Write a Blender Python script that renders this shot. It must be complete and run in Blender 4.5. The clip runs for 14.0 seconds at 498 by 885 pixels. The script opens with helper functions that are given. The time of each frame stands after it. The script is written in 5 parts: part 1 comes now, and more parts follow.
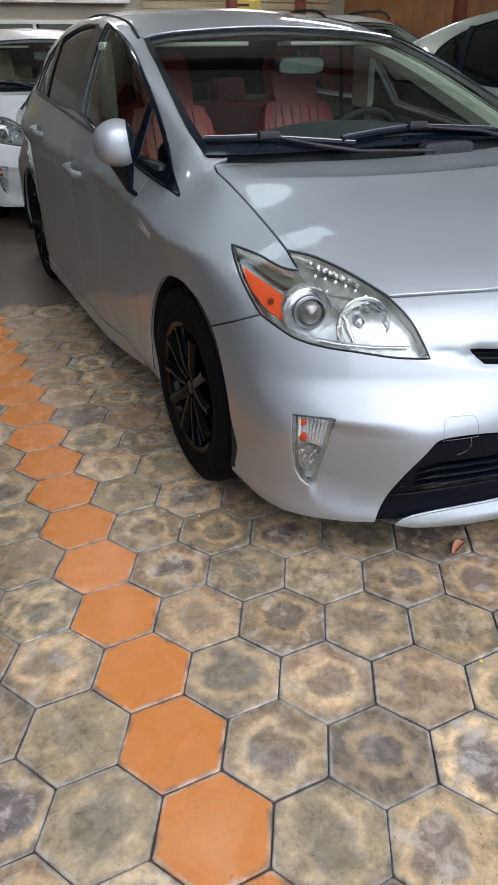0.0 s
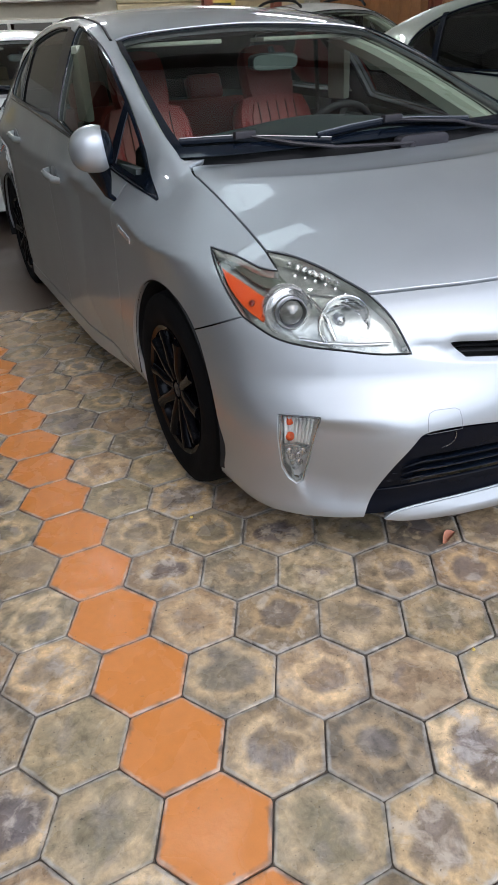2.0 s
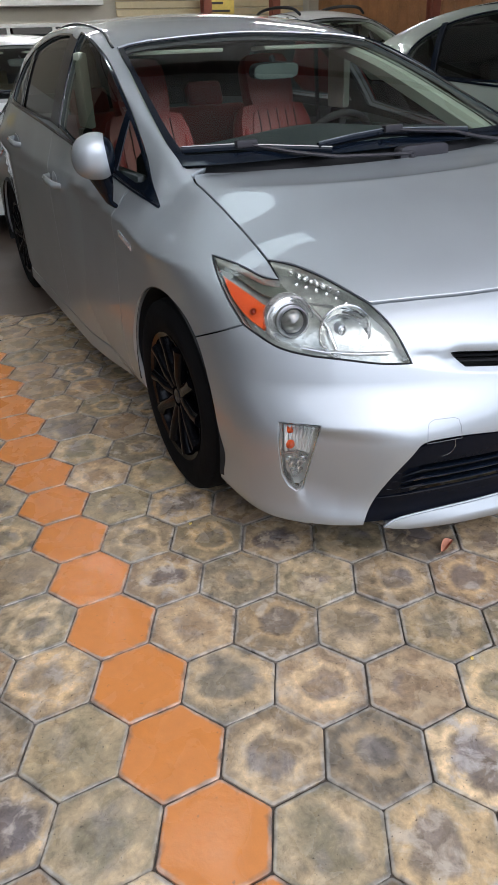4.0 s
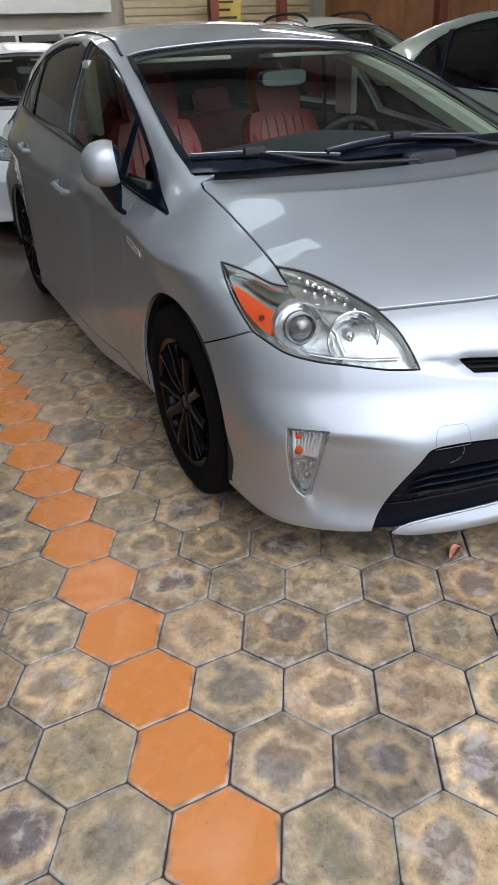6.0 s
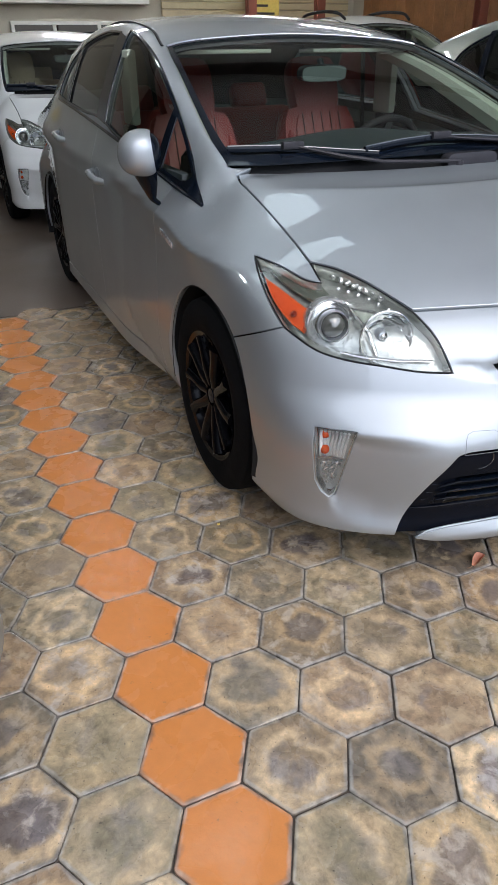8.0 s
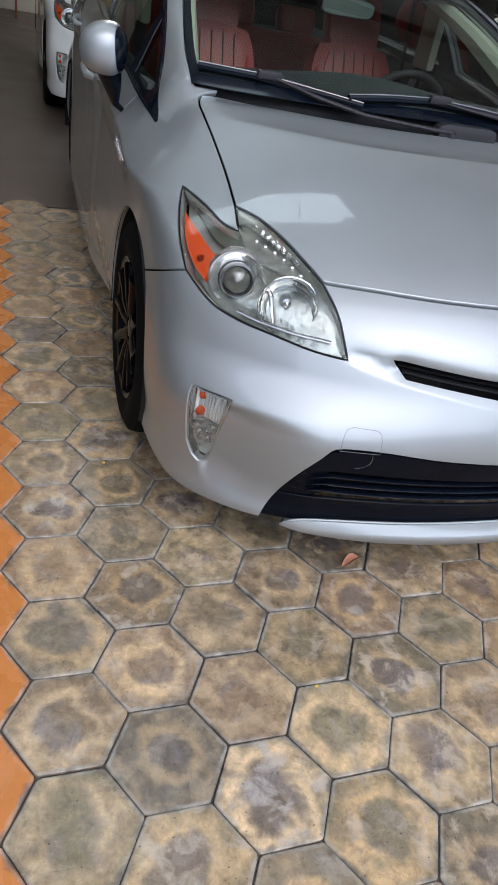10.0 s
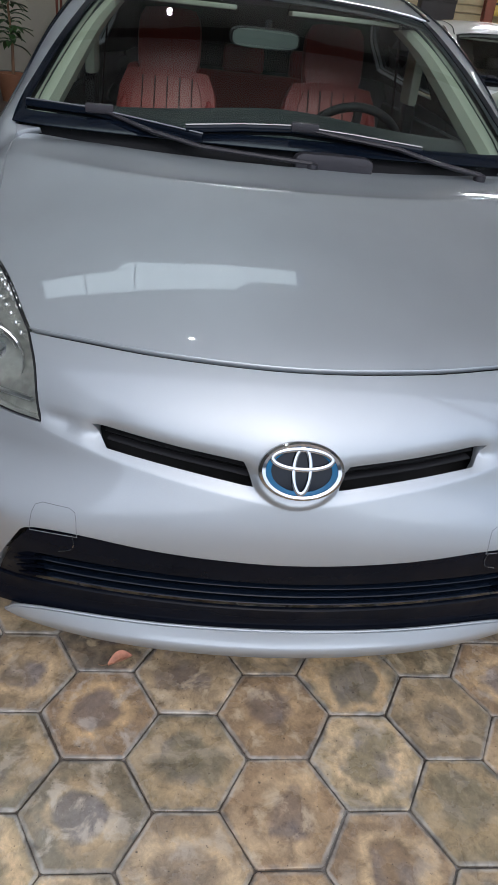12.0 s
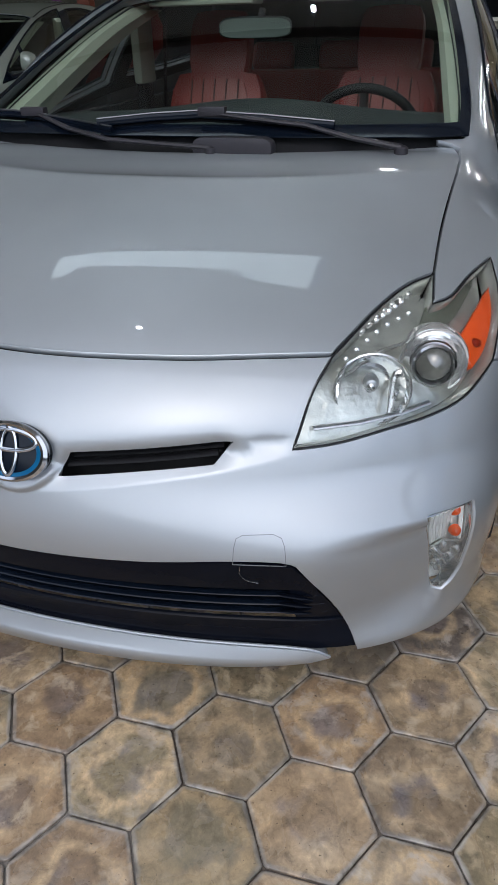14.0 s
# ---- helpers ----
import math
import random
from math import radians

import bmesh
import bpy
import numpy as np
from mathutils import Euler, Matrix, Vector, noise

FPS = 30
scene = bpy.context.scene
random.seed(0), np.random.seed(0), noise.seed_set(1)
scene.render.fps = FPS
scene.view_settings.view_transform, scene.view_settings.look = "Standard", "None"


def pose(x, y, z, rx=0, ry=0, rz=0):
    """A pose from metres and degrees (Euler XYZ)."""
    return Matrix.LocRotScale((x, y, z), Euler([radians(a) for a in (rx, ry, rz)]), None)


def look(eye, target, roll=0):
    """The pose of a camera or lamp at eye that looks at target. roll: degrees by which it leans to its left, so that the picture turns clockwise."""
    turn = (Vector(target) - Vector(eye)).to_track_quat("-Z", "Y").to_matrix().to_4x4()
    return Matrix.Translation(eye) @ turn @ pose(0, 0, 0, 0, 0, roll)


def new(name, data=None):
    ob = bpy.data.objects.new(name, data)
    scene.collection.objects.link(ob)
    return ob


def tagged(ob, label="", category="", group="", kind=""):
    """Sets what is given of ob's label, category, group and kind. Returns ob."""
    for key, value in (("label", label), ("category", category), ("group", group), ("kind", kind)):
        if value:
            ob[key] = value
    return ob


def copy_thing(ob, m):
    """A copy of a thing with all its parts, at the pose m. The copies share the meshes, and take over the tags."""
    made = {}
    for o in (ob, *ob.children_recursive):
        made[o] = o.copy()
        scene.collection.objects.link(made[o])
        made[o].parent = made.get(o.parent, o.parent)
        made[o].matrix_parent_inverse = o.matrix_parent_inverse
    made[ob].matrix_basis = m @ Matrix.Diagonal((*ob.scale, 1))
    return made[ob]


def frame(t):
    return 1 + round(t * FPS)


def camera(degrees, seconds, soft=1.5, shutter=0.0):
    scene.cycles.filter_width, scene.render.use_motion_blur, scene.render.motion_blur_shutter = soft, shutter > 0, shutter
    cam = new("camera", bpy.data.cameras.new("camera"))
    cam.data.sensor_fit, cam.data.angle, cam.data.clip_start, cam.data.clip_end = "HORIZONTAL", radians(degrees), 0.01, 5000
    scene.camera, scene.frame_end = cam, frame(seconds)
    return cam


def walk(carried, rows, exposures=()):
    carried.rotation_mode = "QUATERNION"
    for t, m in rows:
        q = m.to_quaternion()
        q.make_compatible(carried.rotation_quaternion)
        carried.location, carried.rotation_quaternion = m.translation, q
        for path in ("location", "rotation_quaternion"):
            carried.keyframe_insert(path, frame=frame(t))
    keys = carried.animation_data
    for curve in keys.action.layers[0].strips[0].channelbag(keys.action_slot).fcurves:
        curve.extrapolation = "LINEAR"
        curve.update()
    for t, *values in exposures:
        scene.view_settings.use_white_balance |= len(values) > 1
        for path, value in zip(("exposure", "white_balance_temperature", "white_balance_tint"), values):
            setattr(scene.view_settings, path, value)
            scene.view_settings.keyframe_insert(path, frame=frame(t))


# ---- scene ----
# camera and its path, in the car's own frame: x to the car's left, y towards its tail, z up
cam = camera(39.56, 14.0)
ROWS = [
    (0, -1.5213, -1.1177, 1.2417, 60.974, 0.800, -24.995),
    (0.5, -1.5238, -1.1155, 1.2392, 60.682, 0.939, -25.425),
    (1, -1.5247, -1.1159, 1.2423, 60.839, 1.088, -25.236),
    (1.5, -1.5191, -1.1193, 1.2568, 60.857, 1.556, -25.319),
    (2, -1.5025, -1.1287, 1.2688, 60.272, 2.794, -26.547),
    (2.5, -1.5142, -1.1284, 1.2734, 60.593, 2.061, -26.678),
    (5, -1.5151, -1.1231, 1.2812, 60.629, 2.668, -26.508),
    (5.5, -1.5050, -1.1248, 1.2734, 60.775, 3.352, -26.074),
    (6, -1.5197, -1.1233, 1.2847, 61.036, 2.442, -26.201),
    (6.5, -1.5272, -1.1106, 1.2751, 60.660, 2.450, -25.088),
    (7, -1.5434, -1.1029, 1.2732, 60.615, 1.795, -24.307),
    (7.2, -1.5460, -1.1020, 1.2749, 60.893, 1.466, -24.085),
    (9.3, -1.3880, -1.1024, 1.2633, 59.088, -1.211, -22.472),
    (9.5, -1.3265, -1.1001, 1.2558, 57.838, -3.693, -19.774),
    (10, -1.1563, -1.1077, 1.2668, 55.657, -9.433, -15.523),
    (10.5, -0.9330, -1.0792, 1.2435, 57.438, -9.461, -16.580),
    (11, -0.6812, -0.9929, 1.2564, 57.791, -8.071, -11.090),
    (11.5, -0.4645, -0.9959, 1.2450, 59.184, -8.175, -9.069),
    (12, -0.2041, -1.0087, 1.2699, 58.438, -5.421, -2.902),
    (12.5, 0.0320, -0.9138, 1.2320, 60.944, -2.143, -1.484),
    (13, 0.2371, -0.7950, 1.2405, 60.142, 0.319, 4.717),
    (13.5, 0.4420, -0.8290, 1.2132, 58.839, 0.101, 13.224),
    (14, 0.6938, -0.8670, 1.2249, 58.840, 1.384, 16.147),
]
walk(cam, [(t, pose(x, y, z, rx, ry, rz)) for t, x, y, z, rx, ry, rz in ROWS],
     exposures=[(t, ev, 5720, 10) for t, ev in ((0, 1.58), (7, 1.58), (9.5, 1.46), (11, 1.30), (12.5, 1.20), (14, 1.12))])

# ---- daylight, lamps, exposure ----
world = bpy.data.worlds.new("overcast_sky")
scene.world = world
world.use_nodes = True
_wn = world.node_tree.nodes
_sky = _wn.new("ShaderNodeTexSky")
_sky.sky_type = "NISHITA"
_sky.sun_disc = False
_sky.sun_elevation, _sky.sun_rotation = radians(50), radians(174)
_sky.air_density, _sky.dust_density = 1.0, 3.0
world.node_tree.links.new(_sky.outputs[0], _wn["Background"].inputs[0])
_wn["Background"].inputs[1].default_value = 0.07
sun_data = bpy.data.lights.new("sun", "SUN")
sun_data.energy, sun_data.angle, sun_data.color = 0.9, radians(105), (1.0, 0.98, 0.95)
sun = new("sun", sun_data)
sun.matrix_world = look((0.8, -7.9, 9.5), (0, 0, 0))


# ---- material makers ----
def nodes_of(name):
    m = bpy.data.materials.new(name)
    m.use_nodes = True
    nt = m.node_tree
    return m, nt, nt.nodes, nt.links, nt.nodes["Principled BSDF"]


def noise_tex(nt, scale, detail=4.0, vec=None, dist=0.0):
    n = nt.nodes.new("ShaderNodeTexNoise")
    n.inputs["Scale"].default_value, n.inputs["Detail"].default_value = scale, detail
    n.inputs["Distortion"].default_value = dist
    if vec is not None:
        nt.links.new(vec, n.inputs["Vector"])
    return n


def ramp(nt, fac, stops):
    r = nt.nodes.new("ShaderNodeValToRGB")
    els = r.color_ramp.elements
    while len(els) < len(stops):
        els.new(0.5)
    for e, (p, c) in zip(els, stops):
        e.position = p
        e.color = (*c, 1) if len(c) == 3 else c
    nt.links.new(fac, r.inputs[0])
    return r


def mathn(nt, op, a, b=None, c=None):
    n = nt.nodes.new("ShaderNodeMath")
    n.operation = op
    for i, v in enumerate((a, b, c)):
        if v is None:
            continue
        if isinstance(v, (int, float)):
            n.inputs[i].default_value = v
        else:
            nt.links.new(v, n.inputs[i])
    return n.outputs[0]


def mixc(nt, fac, a, b, kind="MIX"):
    n = nt.nodes.new("ShaderNodeMix")
    n.data_type, n.blend_type = "RGBA", kind
    for i, v in ((0, fac), (6, a), (7, b)):
        if isinstance(v, (int, float)):
            n.inputs[i].default_value = v
        elif isinstance(v, tuple):
            n.inputs[i].default_value = (*v, 1)
        else:
            nt.links.new(v, n.inputs[i])
    return n.outputs[2]


def surface(name, col, rough=0.5, metal=0.0, coat=0.0, vary=0.15, scale=6.0, fine=90.0, bump=0.0, spec=0.5, dirt=None):
    """A plain material with broad and fine variation of colour and roughness, and fine relief."""
    m, nt, ns, ln, b = nodes_of(name)
    tc = ns.new("ShaderNodeTexCoord").outputs["Object"]
    n1, n2 = noise_tex(nt, scale, 5, tc), noise_tex(nt, fine, 3, tc)
    f = mathn(nt, "MULTIPLY_ADD", n1.outputs[0], 0.7, mathn(nt, "MULTIPLY", n2.outputs[0], 0.3))
    lo = tuple(max(0, c * (1 - vary)) for c in col)
    hi = tuple(min(1, c * (1 + vary)) for c in col)
    base = ramp(nt, f, [(0.3, lo), (0.7, hi)]).outputs[0]
    if dirt:
        patch = noise_tex(nt, scale * 0.6, 6, tc, 0.6)
        base = mixc(nt, ramp(nt, patch.outputs[0], [(0.5, (0, 0, 0)), (0.72, (1, 1, 1))]).outputs[0], base, dirt)
    ln.new(base, b.inputs["Base Color"])
    r = ns.new("ShaderNodeMapRange")
    ln.new(n1.outputs[0], r.inputs[0])
    r.inputs[1].default_value, r.inputs[2].default_value = 0.3, 0.7
    r.inputs[3].default_value, r.inputs[4].default_value = rough * 0.85, min(1, rough * 1.15)
    ln.new(r.outputs[0], b.inputs["Roughness"])
    b.inputs["Metallic"].default_value = metal
    b.inputs["Coat Weight"].default_value = coat
    b.inputs["Coat Roughness"].default_value = 0.04
    b.inputs["Specular IOR Level"].default_value = spec
    if bump:
        bp = ns.new("ShaderNodeBump")
        bp.inputs["Strength"].default_value, bp.inputs["Distance"].default_value = bump, 0.002
        ln.new(n2.outputs[0], bp.inputs["Height"])
        ln.new(bp.outputs[0], b.inputs["Normal"])
    return m


def paint(name, col, metal=0.6, rough=0.38):
    """Clear-coated metallic car paint with fine flake."""
    m, nt, ns, ln, b = nodes_of(name)
    tc = ns.new("ShaderNodeTexCoord").outputs["Object"]
    fl = ns.new("ShaderNodeTexVoronoi")
    fl.inputs["Scale"].default_value = 900
    ln.new(tc, fl.inputs["Vector"])
    dust = noise_tex(nt, 5, 6, tc)
    lo = tuple(c * 0.93 for c in col)
    hi = tuple(min(1, c * 1.07) for c in col)
    c1 = ramp(nt, mathn(nt, "MULTIPLY_ADD", fl.outputs["Distance"], 0.5, mathn(nt, "MULTIPLY", dust.outputs[0], 0.6)), [(0.3, lo), (0.75, hi)])
    ln.new(c1.outputs[0], b.inputs["Base Color"])
    b.inputs["Metallic"].default_value = metal
    b.inputs["Roughness"].default_value = rough
    b.inputs["Coat Weight"].default_value = 1.0
    cr = ramp(nt, dust.outputs[0], [(0.35, (0.004,) * 3), (0.75, (0.016,) * 3)])
    ln.new(cr.outputs[0], b.inputs["Coat Roughness"])
    return m


def glass(name, tint=(0.8, 0.85, 0.8), ior=1.5, rough=0.0):
    """A thin pane: tinted see-through with Fresnel gloss."""
    m, nt, ns, ln, b = nodes_of(name)
    ns.remove(b)
    tr, gl, mx, fr = (ns.new("ShaderNodeBsdf" + k) for k in ("Transparent", "Glossy", "Transparent", "Transparent"))
    ns.remove(mx), ns.remove(fr)
    mx, fr = ns.new("ShaderNodeMixShader"), ns.new("ShaderNodeFresnel")
    fr.inputs[0].default_value = ior
    tr.inputs[0].default_value = (*tint, 1)
    gl.inputs["Roughness"].default_value = rough
    ln.new(fr.outputs[0], mx.inputs[0])
    ln.new(tr.outputs[0], mx.inputs[1])
    ln.new(gl.outputs[0], mx.inputs[2])
    ln.new(mx.outputs[0], ns["Material Output"].inputs[0])
    return m


def glow(name, col, power):
    m, nt, ns, ln, b = nodes_of(name)
    b.inputs["Base Color"].default_value = (*col, 1)
    b.inputs["Emission Color"].default_value = (*col, 1)
    b.inputs["Emission Strength"].default_value = power
    return m


def tile_material(name, islands, plain=None):
    """Worn cement hexagon: grey body, ochre ring and blotches round a dark middle; uv runs from the tile's middle, in metres."""
    m, nt, ns, ln, b = nodes_of(name)
    uv = ns.new("ShaderNodeUVMap").outputs[0]
    rnd = ns.new("ShaderNodeNewGeometry").outputs["Random Per Island"] if islands else ns.new("ShaderNodeObjectInfo").outputs["Random"]
    off = ns.new("ShaderNodeCombineXYZ")
    ln.new(mathn(nt, "MULTIPLY", rnd, 91.0), off.inputs[0])
    ln.new(mathn(nt, "MULTIPLY", rnd, 37.0), off.inputs[1])
    vm = ns.new("ShaderNodeVectorMath")
    ln.new(uv, vm.inputs[0])
    ln.new(off.outputs[0], vm.inputs[1])
    vec = vm.outputs[0]
    sep = ns.new("ShaderNodeSeparateXYZ")
    ln.new(uv, sep.inputs[0])
    ux, uy = mathn(nt, "MULTIPLY", sep.outputs[0], 0.866), mathn(nt, "MULTIPLY", sep.outputs[1], 0.5)
    hexd = mathn(nt, "MAXIMUM", mathn(nt, "ABSOLUTE", sep.outputs[1]), mathn(nt, "MAXIMUM", mathn(nt, "ABSOLUTE", mathn(nt, "ADD", ux, uy)), mathn(nt, "ABSOLUTE", mathn(nt, "SUBTRACT", ux, uy))))
    big, mid, fine = noise_tex(nt, 14, 3, vec, 0.5), noise_tex(nt, 38, 4, vec, 0.2), noise_tex(nt, 330, 4, vec)
    rnd2 = mathn(nt, "FRACT", mathn(nt, "MULTIPLY", rnd, 57.31))
    if plain:
        base = ramp(nt, mathn(nt, "MULTIPLY_ADD", mid.outputs[0], 0.6, mathn(nt, "MULTIPLY", fine.outputs[0], 0.4)),
                    [(0.28, tuple(c * 0.90 for c in plain)), (0.7, tuple(min(1, c * 1.07) for c in plain))]).outputs[0]
        spots = noise_tex(nt, 60, 3, vec)
        base = mixc(nt, ramp(nt, spots.outputs[0], [(0.68, (0, 0, 0)), (0.76, (0.6, 0.6, 0.6))]).outputs[0], base, (0.10, 0.06, 0.04))
    else:
        # wavering rings: dark middle, ochre belt, brown-grey rim, each of its own strength
        rnd3 = mathn(nt, "FRACT", mathn(nt, "MULTIPLY", rnd, 133.7))
        rnd4 = mathn(nt, "FRACT", mathn(nt, "MULTIPLY", rnd, 271.3))
        shift = ns.new("ShaderNodeCombineXYZ")
        ln.new(mathn(nt, "MULTIPLY_ADD", rnd3, 0.05, -0.025), shift.inputs[0])
        ln.new(mathn(nt, "MULTIPLY_ADD", rnd4, 0.05, -0.025), shift.inputs[1])
        off2 = ns.new("ShaderNodeVectorMath")
        ln.new(uv, off2.inputs[0])
        ln.new(shift.outputs[0], off2.inputs[1])
        far_ = ns.new("ShaderNodeVectorMath")
        far_.operation = "LENGTH"
        ln.new(off2.outputs[0], far_.inputs[0])
        soft = noise_tex(nt, 11, 2.5, vec, 0.25)
        rr = mathn(nt, "MULTIPLY_ADD", soft.outputs[0], 0.125, mathn(nt, "SUBTRACT", mathn(nt, "MULTIPLY", mathn(nt, "MULTIPLY_ADD", far_.outputs["Value"], 0.5, mathn(nt, "MULTIPLY", hexd, 0.5)), mathn(nt, "MULTIPLY_ADD", rnd2, 0.70, 0.85)), 0.0625))
        rr = mathn(nt, "MULTIPLY", mathn(nt, "MULTIPLY_ADD", mid.outputs[0], 0.022, mathn(nt, "SUBTRACT", rr, 0.011)), 8.0)
        core = ramp(nt, rr, [(0.36, (1, 1, 1)), (0.56, (0, 0, 0))]).outputs[0]
        belt = ramp(nt, rr, [(0.40, (0, 0, 0)), (0.56, (1, 1, 1)), (0.66, (1, 1, 1)), (0.86, (0, 0, 0))]).outputs[0]
        blot = ramp(nt, noise_tex(nt, 13, 3.5, vec, 0.3).outputs[0], [(0.46, (0, 0, 0)), (0.68, (1, 1, 1))]).outputs[0]
        rnd5 = mathn(nt, "FRACT", mathn(nt, "MULTIPLY", rnd, 911.7))
        rim = ramp(nt, rnd2, [(0.0, (0.185, 0.168, 0.148)), (0.18, (0.255, 0.232, 0.150)), (0.34, (0.255, 0.217, 0.145)), (0.50, (0.315, 0.240, 0.145)), (0.66, (0.275, 0.214, 0.140)), (0.82, (0.245, 0.220, 0.148)), (1.0, (0.180, 0.166, 0.152))]).outputs[0]
        ochre = mixc(nt, rnd3, (0.51, 0.390, 0.210), (0.55, 0.455, 0.29))
        dark = mixc(nt, rnd4, (0.180, 0.162, 0.162), (0.225, 0.190, 0.158))
        rnd6 = mathn(nt, "FRACT", mathn(nt, "MULTIPLY", rnd, 1973.1))
        base = mixc(nt, mathn(nt, "MULTIPLY", belt, mathn(nt, "MULTIPLY_ADD", rnd5, 0.85, 0.05)), rim, ochre)
        base = mixc(nt, mathn(nt, "MULTIPLY", core, mathn(nt, "MAXIMUM", mathn(nt, "MULTIPLY_ADD", rnd6, 1.5, -0.72), 0.0)), base, dark)
        base = mixc(nt, mathn(nt, "MULTIPLY", blot, mathn(nt, "MULTIPLY_ADD", rnd3, 0.5, 0.3)), base, mixc(nt, core, ochre, (0.26, 0.25, 0.26)))
        mott = noise_tex(nt, 27, 9, vec, 0.4)
        mott.inputs["Roughness"].default_value = 0.68
        dim = ramp(nt, mott.outputs[0], [(0.30, (0.62, 0.62, 0.64)), (0.48, (0.96,) * 3), (0.56, (1.04,) * 3), (0.72, (1.32, 1.30, 1.24))]).outputs[0]
        base = mixc(nt, 1.0, base, dim, "MULTIPLY")
        base = mixc(nt, 1.0, base, ramp(nt, rnd4, [(0.0, (0.84,) * 3), (1.0, (1.14,) * 3)]).outputs[0], "MULTIPLY")
        scuff = noise_tex(nt, 48, 8, vec, 1.6)
        scuff.inputs["Roughness"].default_value = 0.75
        base = mixc(nt, 1.0, base, ramp(nt, scuff.outputs[0], [(0.34, (0.90, 0.89, 0.90)), (0.5, (1.02, 1.0, 1.0)), (0.66, (1.14, 1.11, 1.09))]).outputs[0], "MULTIPLY")
        # pale cloudy bloom and grey scrapes, stronger on some tiles than on others
        bloom = noise_tex(nt, 17, 7, vec, 0.35)
        bloom.inputs["Roughness"].default_value = 0.62
        pale = mathn(nt, "MULTIPLY", ramp(nt, bloom.outputs[0], [(0.52, (0, 0, 0)), (0.62, (1, 1, 1))]).outputs[0], mathn(nt, "MULTIPLY_ADD", rnd6, 0.6, 0.15))
        base = mixc(nt, pale, base, mixc(nt, rnd5, (0.52, 0.44, 0.29), (0.44, 0.43, 0.42)))
        grey = noise_tex(nt, 21, 8, vec, 0.6)
        grey.inputs["Roughness"].default_value = 0.66
        base = mixc(nt, mathn(nt, "MULTIPLY", ramp(nt, grey.outputs[0], [(0.52, (0, 0, 0)), (0.66, (1, 1, 1))]).outputs[0], mathn(nt, "MULTIPLY_ADD", rnd5, 0.4, 0.05)), base, (0.19, 0.18, 0.175))
        pits = ramp(nt, noise_tex(nt, 120, 4, vec).outputs[0], [(0.67, (0, 0, 0)), (0.72, (0.7, 0.7, 0.7))]).outputs[0]
        base = mixc(nt, pits, base, (0.07, 0.06, 0.05))
    if not plain:
        deep = ns.new("ShaderNodeGamma")
        deep.inputs[1].default_value = 1.28
        calm = ns.new("ShaderNodeHueSaturation")
        calm.inputs["Saturation"].default_value = 0.86
        ln.new(base, deep.inputs[0])
        ln.new(deep.outputs[0], calm.inputs["Color"])
        base = mixc(nt, 1.0, calm.outputs[0], (1.38, 1.280, 1.195), "MULTIPLY")
    # pale worn arris along the six sides
    wear = ramp(nt, mathn(nt, "MULTIPLY", mathn(nt, "MULTIPLY_ADD", mid.outputs[0], 0.010, hexd), 8.0), [(0.808, (0, 0, 0)), (0.848, (0.85,) * 3)]).outputs[0]
    base = mixc(nt, mathn(nt, "MULTIPLY", wear, ramp(nt, big.outputs[0], [(0.32, (0.08,) * 3), (0.6, (0.7,) * 3)]).outputs[0]), base, (0.46, 0.44, 0.40))
    # dirt creeping in from the joints
    edge_n = noise_tex(nt, 22, 7, vec, 0.5)
    grime = ramp(nt, mathn(nt, "MULTIPLY_ADD", edge_n.outputs[0], 0.42, mathn(nt, "MULTIPLY_ADD", hexd, 8.0, -0.21)), [(0.775, (0, 0, 0)), (0.90, (0.78,) * 3)]).outputs[0]
    base = mixc(nt, grime, base, (0.075, 0.066, 0.058))
    ln.new(base, b.inputs["Base Color"])
    wet = noise_tex(nt, 9, 5, vec, 0.4)
    ln.new(ramp(nt, wet.outputs[0], [(0.32, (0.13,) * 3), (0.50, (0.25,) * 3), (0.70, (0.48,) * 3)]).outputs[0], b.inputs["Roughness"])
    bp = ns.new("ShaderNodeBump")
    bp.inputs["Strength"].default_value, bp.inputs["Distance"].default_value = 0.45, 0.0016
    ln.new(mathn(nt, "MULTIPLY_ADD", fine.outputs[0], 0.14, mathn(nt, "MULTIPLY_ADD", big.outputs[0], 1.2, mid.outputs[0])), bp.inputs["Height"])
    ln.new(bp.outputs[0], b.inputs["Normal"])
    return m


SILVER = paint("silver_paint", (0.385, 0.410, 0.424), 0.70, 0.50)
WHITE_PAINT = paint("white_paint", (0.78, 0.78, 0.76), 0.0, 0.3)
GREY_SILVER = paint("grey_silver_paint", (0.23, 0.24, 0.245), 0.6, 0.38)
GREY_PAINT = paint("grey_green_paint", (0.30, 0.33, 0.28), 0.5, 0.4)
BLACK = surface("black_plastic", (0.010, 0.010, 0.011), 0.6, vary=0.3, bump=0.1, spec=0.25)
SATIN_BLACK = surface("satin_black_plastic", (0.0035, 0.0045, 0.008), 0.18, vary=0.3, bump=0.03, spec=0.08)
SEAM_GREY = surface("seam_shadow_grey", (0.16, 0.165, 0.17), 0.6, vary=0.1)
BEIGE_CLOTH = surface("beige_cloth", (0.36, 0.29, 0.18), 0.85, vary=0.15, fine=200, bump=0.3)
GREY_CLOTH = surface("grey_cloth", (0.06, 0.058, 0.05), 0.85, vary=0.2, fine=200, bump=0.3)
GLOSS_BLACK = surface("gloss_black_plastic", (0.004, 0.0065, 0.012), 0.11, vary=0.3, spec=0.2)
# near-black that holds the darkness of gaps and hollows in its colour
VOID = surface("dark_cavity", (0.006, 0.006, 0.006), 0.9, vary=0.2)
